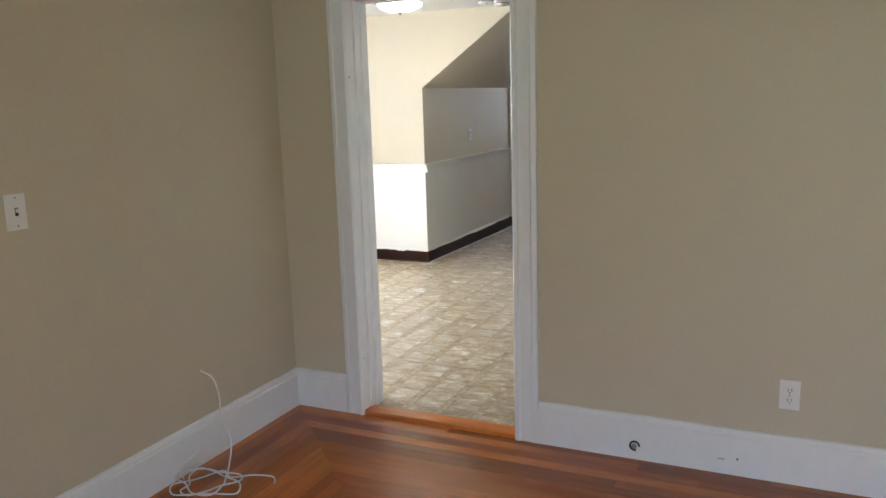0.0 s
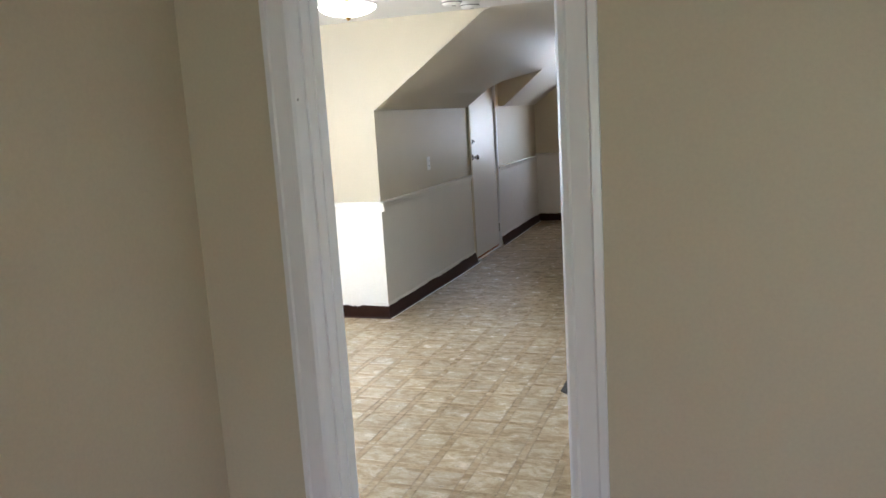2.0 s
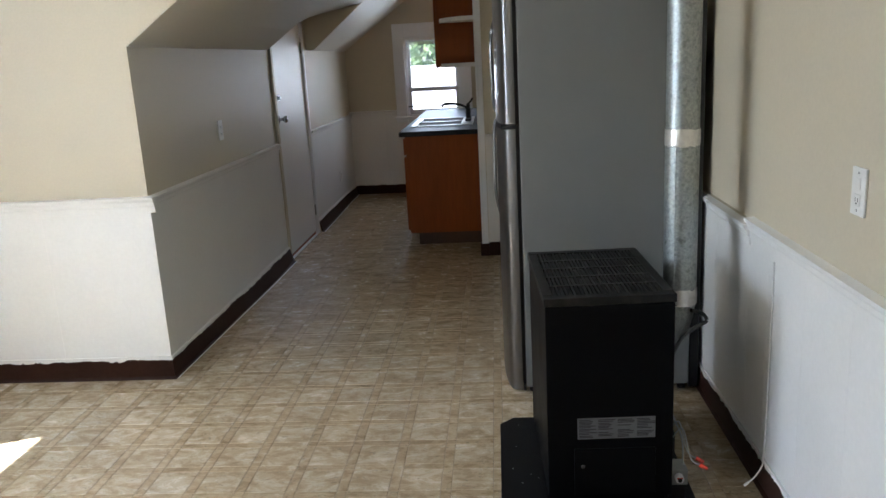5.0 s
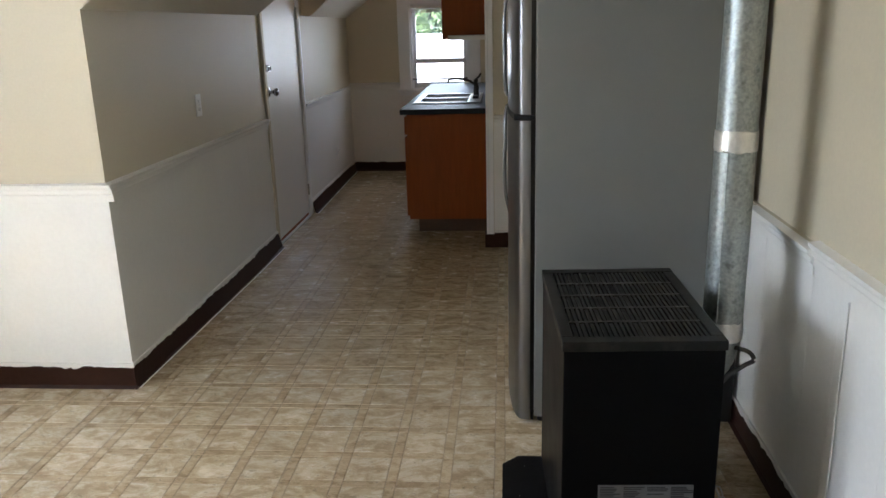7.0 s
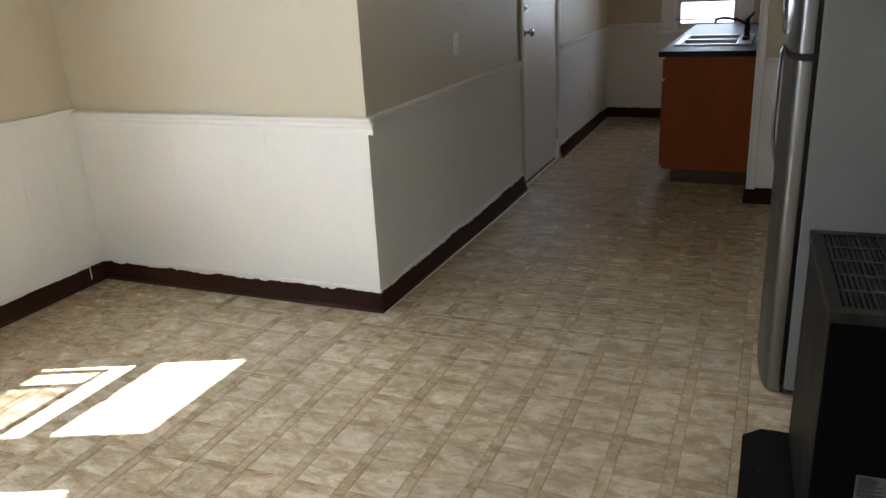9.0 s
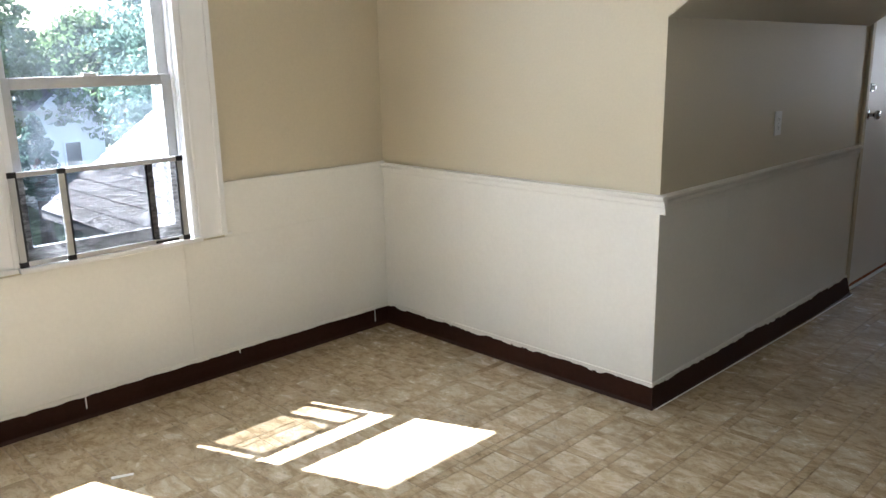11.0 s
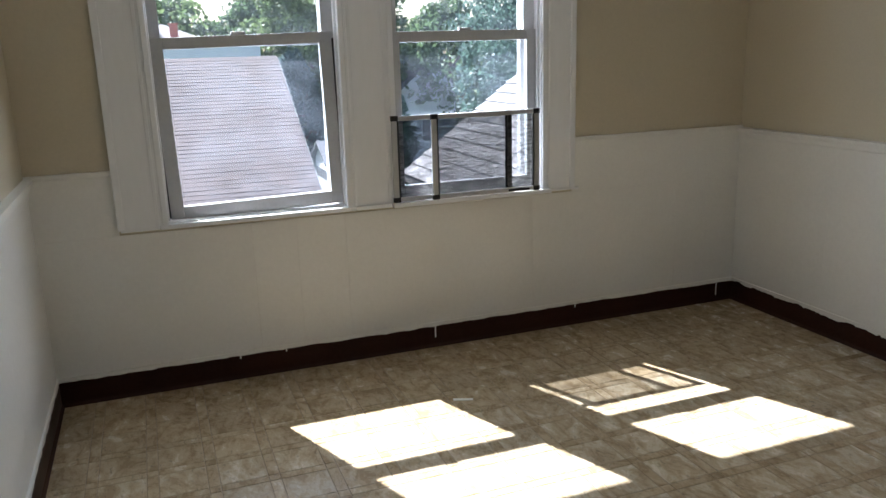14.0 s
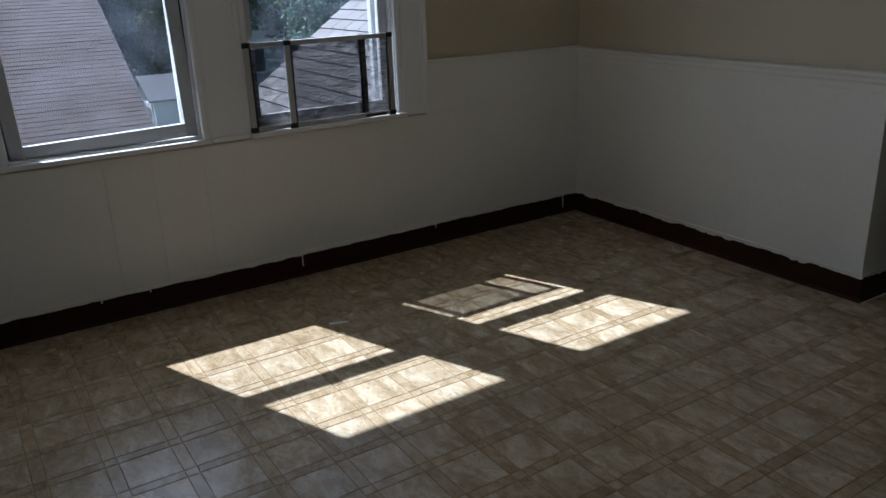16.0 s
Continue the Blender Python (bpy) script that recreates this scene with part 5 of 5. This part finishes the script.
# White sheet laid on the vinyl in place of sunlight leaking past the sash.
ch = thing("paint_chip", (-1.05, -1.72, 0), "thin white sheet standing in for a sliver of sunlight on the vinyl floor", "paint flake")
part("flake", prism([(-1.118, -1.836), (-1.10, -1.842), (-1.075, -1.77), (-1.088, -1.765)], "z", 0.0, 0.002), M_PLASTIC, ch)


# ---- outdoors ----
solid("ground", boxes((-3000, -3000, -5.6, 3000, 3000, -5.5)), M_GRASS, "green ground between the houses", "ground")


def shingled(parent, name, p0, along, up, n_courses, course, width, mat, lap=0.02):
    """Courses of shingles on a roof plane. p0: lower corner at the eave; along, up: unit directions in the plane."""
    along, up = Vector(along).normalized(), Vector(up).normalized()
    nrm = along.cross(up).normalized()
    if nrm.z < 0:
        nrm = -nrm
    rng = random.Random(21)
    for i in range(n_courses):
        a = Vector(p0) + up * (i * course)
        verts, faces = [], []
        at = -rng.uniform(0.0, 0.2)
        while at < width:
            b = at + rng.uniform(0.17, 0.30)
            q0, q1 = max(0.0, at), min(width, b - 0.006)
            at = b
            if q1 - q0 < 0.02:
                continue
            lift, drop = rng.uniform(0.004, 0.008), rng.uniform(0.0, 0.008)
            k = len(verts)
            for q in (q0, q1):
                for d, hh in ((-drop, 0.0), (course + lap, 0.0), (course + lap, 0.002), (-drop, lift)):
                    verts.append(a + along * q + up * d + nrm * hh - root_place(parent))
            faces += [(k, k + 1, k + 2, k + 3), (k + 7, k + 6, k + 5, k + 4)] + [(k + m, k + 4 + m, k + 4 + (m + 1) % 4, k + (m + 1) % 4) for m in range(4)]
        me = bpy.data.meshes.new(name)
        me.from_pydata(verts, [], faces)
        me.materials.append(mat)
        ob = new(name, me)
        ob.parent = parent


def neighbour_grey():
    h = thing("neighbour_house", (-11.5, -7, -5.5), "neighbouring house with a large weathered grey shingle roof", "house")
    xr, zr, xe, y1, y0 = -10.6, 1.34, -6.0, -0.92, -12.0
    ze = zr - (xe - xr) * 0.54
    up = Vector((xr - xe, 0, zr - ze))
    part("wall", boxes((2 * xr - xe + 0.4, y0 + 0.3, -5.5, xe - 0.4, y1 - 0.3, ze)), M_SIDING, h)
    part("gable", prism([(xe - 0.4, ze), (xr, zr - 0.08), (2 * xr - xe + 0.4, ze)], "y", y1 - 0.34, y1 - 0.3), M_SIDING, h)
    roof = part("roof", prism([(xe, ze), (xr, zr), (2 * xr - xe, ze), (2 * xr - xe, ze - 0.1), (xr, zr - 0.12), (xe, ze - 0.1)], "y", y0, y1), M_SHINGLE, h)
    n = 62
    shingled(roof, "shingle_course", (xe, y0, ze + 0.002), (0, 1, 0), up, n, up.length / n, y1 - y0, M_SHINGLE)
    h.rotation_euler = (0, 0, radians(-1.2))
    part("gutter", boxes((xe, y0, ze - 0.14, xe + 0.10, y1, ze - 0.02), bevel=0.02), M_SIDING, h, "white eaves gutter")
    part("rake_board", prism([(xe, ze - 0.02), (xr, zr - 0.02), (xr, zr - 0.12), (xe, ze - 0.12)], "y", y1, y1 + 0.02), M_SHINGLE2, h)


def neighbour_pale():
    h = thing("neighbour_house", (-7.4, 5, -5.5), "neighbouring house with a sunlit pale grey shingle roof", "house")
    x0, x1, ye, ze, yr = -9.7, -4.4, 0.68, -0.43, 4.53
    zr = ze + (yr - ye) * 0.716
    up = Vector((0, yr - ye, zr - ze))
    part("wall", boxes((x0 + 0.3, ye + 0.4, -5.5, x1 - 0.3, 2 * yr - ye - 0.4, ze)), M_SIDING, h)
    roof = part("roof", prism([(ye, ze), (yr, zr), (2 * yr - ye, ze), (2 * yr - ye, ze - 0.1), (yr, zr - 0.12), (ye, ze - 0.1)], "x", x0, x1), M_SHINGLE2, h)
    n = 22
    course = up.length / n
    for i in range(n):
        rng = random.Random(i)
        a = Vector((x0, ye, ze)) + up.normalized() * (i * course)
        m = 13
        step = (x1 - x0) / m
        nrm = Vector((0, -up.z, up.y)).normalized()
        for k in range(m):
            off = step * (0.5 if i % 2 else 0)
            p, q = x0 + k * step + off - (step * 0.5 if i % 2 else 0) + 0.008, x0 + (k + 1) * step + off - (step * 0.5 if i % 2 else 0) - 0.008
            p, q = p + (step * 0.25 if i % 2 and k else 0), q + (step * 0.25 if i % 2 and k < m - 1 else 0)
            bm = bmesh.new()
            vs = []
            for x in (p, q):
                for d, hh in ((0, 0.002), (course * 1.15, 0.002), (course * 1.15, 0.008), (0, 0.03)):
                    w = up.normalized() * d + nrm * hh
                    vs.append(bm.verts.new((x, a.y + w.y, a.z + w.z)))
            bm.faces.new(vs[:4])
            bm.faces.new(vs[4:])
            for j in range(4):
                bm.faces.new((vs[j], vs[(j + 1) % 4], vs[4 + (j + 1) % 4], vs[4 + j]))
            part("shingle", bm, M_SHINGLE2, roof)


def far_house(x, y, w, d, ze, zr, along, wall, roofm, label, windows=()):
    h = thing("far_house", (x, y, -5.5), label, "house")
    part("wall", boxes((x - w / 2, y - d / 2, -5.5, x + w / 2, y + d / 2, ze)), wall, h)
    o = 0.35
    if along == "y":
        part("roof", prism([(x - w / 2 - o, ze - 0.1), (x, zr), (x + w / 2 + o, ze - 0.1)], "y", y - d / 2 - o, y + d / 2 + o), roofm, h)
    else:
        part("roof", prism([(y - d / 2 - o, ze - 0.1), (y, zr), (y + d / 2 + o, ze - 0.1)], "x", x - w / 2, x + w / 2 + o), roofm, h)
        part("gable", prism([(y - d / 2, ze - 0.1), (y, zr - 0.2), (y + d / 2, ze - 0.1)], "x", x + w / 2 + o, x + w / 2 + o + 0.04), wall, h)
    for yy, z in windows:
        wn_ = part("window", boxes((x + w / 2, y + yy - 0.45, z, x + w / 2 + 0.05, y + yy + 0.45, z + 1.3)), M_SIDING, h)
        part("pane", boxes((x + w / 2 + 0.05, y + yy - 0.36, z + 0.09, x + w / 2 + 0.06, y + yy + 0.36, z + 1.21)), M_SLOT, wn_)
    return h


neighbour_grey()
neighbour_pale()
far_house(-42.4, 11.5, 6.7, 3.2, -0.45, 0.98, "x", M_SIDING, M_SHINGLE3, "small white sided house with a grey roof among trees", ((0, -3.4),))


def hip_roof(x0, x1, y0, y1, ze, ya, yb, zr):
    """Four slopes; the ridge runs along y from ya to yb."""
    bm = bmesh.new()
    xm = (x0 + x1) / 2
    e = [bm.verts.new(p) for p in ((x0, y0, ze), (x1, y0, ze), (x1, y1, ze), (x0, y1, ze))]
    a, b = bm.verts.new((xm, ya, zr)), bm.verts.new((xm, yb, zr))
    for f in ((e[0], e[1], a), (e[1], e[2], b, a), (e[2], e[3], b), (e[3], e[0], a, b), (e[3], e[2], e[1], e[0])):
        bm.faces.new(f)
    return bm


def chimney_house():
    h = thing("far_house", (-35.5, -2, -5.5), "distant white house with a hipped roof and brick chimney", "house")
    part("wall", boxes((-37.6, -3.8, -5.5, -33.4, 0.0, 1.9)), M_SIDING, h)
    part("roof", hip_roof(-38, -33, -4.2, 0.35, 1.9, -2.6, -1.75, 2.84), M_SHINGLE4, h)
    ch_ = part("chimney", boxes((-34.2, -1.56, 1.9, -33.85, -1.24, 2.76), bevel=0.01), M_BRICK, h, "red brick chimney")
    part("cap", boxes((-34.24, -1.6, 2.7605, -33.81, -1.2, 2.82), bevel=0.01), M_BRICK, ch_)
    part("porch", boxes((-33.0, -2.4, -5.5, -31.6, 1.75, 1.88), (-33.1, -2.5, 1.8805, -31.5, 1.85, 1.96)), M_SIDING, h, "flat-roofed white porch")


def left_house():
    h = thing("far_house", (-32, -4.5, -5.5), "distant white house with a pale grey hipped roof", "house")
    part("wall", boxes((-33.4, -7.2, -5.5, -31.9, -2.2, 1.85)), M_SIDING, h)
    part("roof", hip_roof(-33.8, -31.45, -7.6, -1.62, 1.85, -6, -2.6, 3.12), M_SHINGLE4, h)


def garage():
    x0, x1, y0, y1, ze, zr = -33.0, -30.0, 3.86, 6.2, -3.0, -2.26
    h = thing("far_house", (-31.5, 5.0, -5.5), "small white clapboard garage with a grey roof", "garage")
    part("wall", boxes((x0 + 0.1, y0 + 0.1, -5.5, x1 - 0.1, y1, ze)), M_SIDING, h)
    part("roof", prism([(x0 - 0.1, ze - 0.06), ((x0 + x1) / 2, zr), (x1 + 0.1, ze - 0.06), (x1 + 0.1, ze + 0.02), ((x0 + x1) / 2, zr + 0.09), (x0 - 0.1, ze + 0.02)], "y", y0 - 0.12, y1), M_SHINGLE3, h)
    gable = part("gable", prism([(x0 + 0.1, ze), ((x0 + x1) / 2, zr - 0.02), (x1 - 0.1, ze)], "y", y0 + 0.1, y0 + 0.16), M_SIDING, h)
    for i in range(6):
        z = ze + 0.1 * i + 0.02
        half = (x1 - x0 - 0.2) / 2 * (1 - (z + 0.08 - ze) / (zr - ze))
        if half > 0.05:
            part("clapboard", boxes((-31.5 - half, y0 + 0.075, z, -31.5 + half, y0 + 0.0995, z + 0.085)), M_SIDING, gable)
    door = part("door", boxes((-32.7, y0 + 0.06, -5.5, -30.4, y0 + 0.0995, -3.15), bevel=0.01), M_SIDING, h, "white garage door with a row of panes")
    for i in range(5):
        part("pane", boxes((-32.55 + i * 0.42, y0 + 0.05, -3.75, -32.25 + i * 0.42, y0 + 0.0595, -3.35)), M_SLOT, door)


chimney_house()
left_house()
garage()
far_house(2.0, 19, 18, 7, 0.35, 1.3, "x", M_GREYSIDE, M_SHINGLE2, "bright house across the yard", ((0, -3.0),))


def tree(x, y, height, spread, base, mat, seed, leaves, size, point=0.4):
    """Tapered trunk, limbs, and a crown of many small leaf blades gathered in clumps."""
    rng = np.random.default_rng(seed)
    t = thing("tree", (x, y, -5.5), "tall broadleaf tree in full summer leaf", "tree", "trees behind the houses")
    bm = cylinder((x, y, -5.5), (x, y, base + height * 0.55), 0.30, 0.10, 10)
    for k in range(9):
        a = k * 2.4 + rng.uniform(-0.4, 0.4)
        z0 = base + height * rng.uniform(0.05, 0.45)
        e = (x + spread * 0.7 * math.cos(a), y + spread * 0.7 * math.sin(a), z0 + height * rng.uniform(0.12, 0.3))
        cyl(bm, (x, y, z0), e, 0.09, 0.025, 6)
    part("trunk", bm, M_BARK, t)
    n_c = int(min(900, 60 + leaves / 40))
    u = rng.uniform(-1, 1, n_c)
    ang = rng.uniform(0, math.tau, n_c)
    rad = np.sqrt(1 - u * u) * rng.uniform(0.55, 1.05, n_c)
    wide = np.where(u > -0.3, 1 - point * (u + 0.3), 1.0)
    cx, cy, cz = x + spread * rad * np.cos(ang) * wide, y + spread * rad * np.sin(ang) * wide, base + height * (0.5 + 0.5 * u * rng.uniform(0.8, 1.02, n_c))
    cs = rng.uniform(0.07, 0.15, n_c) * spread
    idx = rng.integers(0, n_c, leaves)
    off = rng.normal(0, 1, (leaves, 3))
    off /= np.linalg.norm(off, axis=1)[:, None]
    off *= (rng.uniform(0.3, 1.0, leaves) ** 0.4)[:, None]
    c = np.stack([cx[idx], cy[idx], cz[idx]], 1) + off * cs[idx][:, None] * [1, 1, 0.8]
    a = rng.normal(0, 1, (leaves, 3))
    a /= np.linalg.norm(a, axis=1)[:, None]
    b = np.cross(a, rng.normal(0, 1, (leaves, 3)))
    b /= np.linalg.norm(b, axis=1)[:, None]
    s = size * rng.uniform(0.6, 1.3, leaves)[:, None]
    v = np.stack([c - a * s, c + b * s * 0.55, c + a * s, c - b * s * 0.55], 1).reshape(-1, 3) - [x, y, -5.5]
    me = bpy.data.meshes.new("crown")
    me.from_pydata(v.tolist(), [], np.arange(leaves * 4).reshape(-1, 4).tolist())
    me.materials.append(mat)
    ob = new("crown", me)
    ob.parent = t


tree(-39.8, 6.4, 18.9, 4.2, -4.75, M_LEAF2, 1, 56000, 0.14)
tree(-24, 11.2, 12.5, 4.0, -3.5, M_LEAF3, 2, 60000, 0.10, 0.72)
tree(-31, 7.3, 3.4, 0.8, -3.7, M_LEAF3, 3, 9000, 0.09)
tree(-36.8, 4.0, 6.4, 1.6, -4.6, M_LEAF3, 13, 20000, 0.11)
tree(-46, -9, 8.6, 5.5, -2.5, M_LEAF3, 4, 16000, 0.2)
tree(-48, -2.5, 8.4, 5.5, -2.5, M_LEAF2, 5, 16000, 0.2)
tree(-47, 4.5, 8.0, 5.0, -2.5, M_LEAF, 6, 14000, 0.2)
tree(-45, -17, 8.0, 5.5, -2.5, M_LEAF3, 7, 14000, 0.2)
tree(-42, 14, 6.5, 5.5, -2.5, M_LEAF, 8, 14000, 0.2)
tree(-18, 15.5, 12.0, 4.0, -3.0, M_LEAF, 9, 10000, 0.18)
tree(-2.0, 30, 9.0, 4.0, -2.5, M_LEAF2, 10, 20000, 0.15)
tree(6.5, 33, 10.0, 4.0, -2.5, M_LEAF2, 11, 20000, 0.15)
pl = thing("utility_pole", (-17.0, 2.45, -5.5), "tall thin weathered utility pole", "pole")
part("pole", cylinder((-17.0, 2.45, -5.5), (-17.0, 2.45, 5.2), 0.05, 0.035, 10), M_POLE, pl)
part("crossarm", boxes((-17.05, 1.85, 4.6, -16.95, 3.05, 4.7)), M_POLE, pl)

# eave over the dormer windows
solid("eave_dormer", boxes((XW - 0.325, YW - 0.3, 2.25, XW - 0.172, 0.3, 2.36), (XW - 0.34, YW - 0.3, 2.24, XW - 0.325, 0.3, 2.38)), M_SIDING, "white painted roof overhang above the windows", "eave")
solid("roof_cover", boxes((XW - 0.172, YW - 0.12, 2.37, XR + 0.3, YF + 0.3, 2.45), (LX - 0.12, -8.5, 2.67, 5.4, YW - 0.13, 2.75)), M_SHINGLE, "roof above the rooms", "roof")


# ---- floor pieces ----
PITCH_X, PITCH_Y, BAND = 0.1855, 0.187, 0.037
GX, GY = 1.4225, -2.585


def vinyl_pieces():
    """Stamped squares with narrow bands between; the nearest squares are parts, the rest is joined."""
    g = 0.001
    sx, sy = (PITCH_X - BAND) / 2 - g, (PITCH_Y - BAND) / 2 - g
    bm = bmesh.new()
    rim = 0.0012
    lo = [bm.verts.new((i * sx, j * sy, -0.0015)) for i, j in ((-1, -1), (1, -1), (1, 1), (-1, 1))]
    hi = [bm.verts.new((i * (sx - rim), j * (sy - rim), 0.0)) for i, j in ((-1, -1), (1, -1), (1, 1), (-1, 1))]
    bm.faces.new(hi)
    for k in range(4):
        bm.faces.new((lo[k], lo[(k + 1) % 4], hi[(k + 1) % 4], hi[k]))
    square = finish(bm, "tile", M_VINYL)
    verts, faces, made = [], [], 0

    def inside(x, y):
        return (YD - 0.14 < y < 0.03 and XW - 0.1 < x < XR + 0.06) or (0 <= y < YF + 0.1 and -0.1 < x < XR + 0.06)

    def block(x0, y0, x1, y1):
        n = len(verts)
        x0, x1 = max(x0, XW if y0 < 0 else 0.0), min(x1, XR + 0.03)
        if x1 - x0 < 0.004:
            return
        r = min(0.0011, (x1 - x0) / 3)
        verts.extend([(x0, y0, -0.0015), (x1, y0, -0.0015), (x1, y1, -0.0015), (x0, y1, -0.0015), (x0 + r, y0 + r, 0.0), (x1 - r, y0 + r, 0.0), (x1 - r, y1 - r, 0.0), (x0 + r, y1 - r, 0.0)])
        faces.extend([(n + 4, n + 5, n + 6, n + 7)] + [(n + k, n + (k + 1) % 4, n + 4 + (k + 1) % 4, n + 4 + k) for k in range(4)])

    for i in range(-18, 8):
        for j in range(-5, 44):
            cx, cy = GX + (i + 0.5) * PITCH_X, GY + (j + 0.5) * PITCH_Y
            if not inside(cx, cy):
                continue
            near = -0.95 < cx < 1.75 and YD < cy < 0.25 and cx - sx > XW
            if cy > 0 and cx < 0.08:
                near = False
            if near and made < 300:
                ob = new("tile", square)
                ob.location = (cx, cy, 0)
                ob.parent = floor_k
                made += 1
            else:
                block(cx - sx, cy - sy, cx + sx, cy + sy)
            bx, by = cx - PITCH_X / 2, cy - PITCH_Y / 2
            hb = BAND / 2 - g
            block(bx - hb, cy - sy, bx + hb, cy + sy)
            block(cx - sx, by - hb, cx + sx, by + hb)
            block(bx - hb, by - hb, bx + hb, by + hb)
    me = bpy.data.meshes.new("vinyl_bands")
    me.from_pydata(verts, [], faces)
    me.materials.append(M_VINYL2)
    ob = new("vinyl_bands", me)
    ob.parent = floor_k
    tagged(ob, "tan embossed vinyl bands and border blocks", kind="stuff")


vinyl_pieces()


def plank_pieces():
    """Fir strips laid round the room in rings, mitred in the corner."""
    rng = random.Random(3)
    w = 0.057
    made = 0
    y_top, x_left = YR - 0.0, LX
    for i in range(22):
        for run in ("left", "door"):
            off = i * w
            start, end = (0.0, 2.6) if run == "left" else (0.0, 3.2)
            at = 0.0
            while at < end:
                ln = rng.uniform(0.7, 1.7)
                b = min(end, at + ln)
                if end - b < 0.25:
                    b = end
                g = 0.0003
                bm = bmesh.new()
                if run == "left":
                    x0, x1 = x_left + off + g, x_left + off + w - g
                    c0 = y_top - off - (at if at else 0)
                    c1 = y_top - off - b
                    top = [(x0, c0 if at else y_top - off), (x1, c0 if at else y_top - off - w), (x1, c1 - g), (x0, c1 - g)]
                else:
                    y1, y0 = y_top - off - g, y_top - off - w + g
                    c0, c1 = x_left + off + at, x_left + off + b
                    top = [(c0 + g if at else x_left + off + g, y1), (c1 - g, y1), (c1 - g, y0), (c0 + g if at else x_left + off + w + g, y0)]
                hi = [bm.verts.new((x, y, rng.uniform(-0.0002, 0.0002))) for x, y in top]
                lo = [bm.verts.new((x, y, -0.006)) for x, y in top]
                bm.faces.new(hi)
                for k in range(4):
                    bm.faces.new((lo[k], lo[(k + 1) % 4], hi[(k + 1) % 4], hi[k]))
                part("plank", bm, M_PLANKY if run == "left" else M_PLANKX, floor_l)
                made += 1
                at = b
    bm = bmesh.new()
    x = LX + 22 * w
    for k in range(0, 70):
        y = YR - 22 * w - k * w
        if y - w < -8.2:
            break
        box(bm, x, y - w + 0.0007, -0.006, 5.18, y - 0.0007, 0.0)
    for k in range(22):
        box(bm, LX + k * w + 0.0007, -8.2, -0.006, LX + (k + 1) * w - 0.0007, YR - k * w - 2.6 - 0.001, 0.0)
        box(bm, LX + k * w + 3.2 + 0.001, YR - (k + 1) * w + 0.0007, -0.006, 5.18, YR - k * w - 0.0007, 0.0)
    ob = part("plank_rest", bm, M_PLANKX, floor_l)
    tagged(ob, "red fir floor strips", kind="stuff")


plank_pieces()
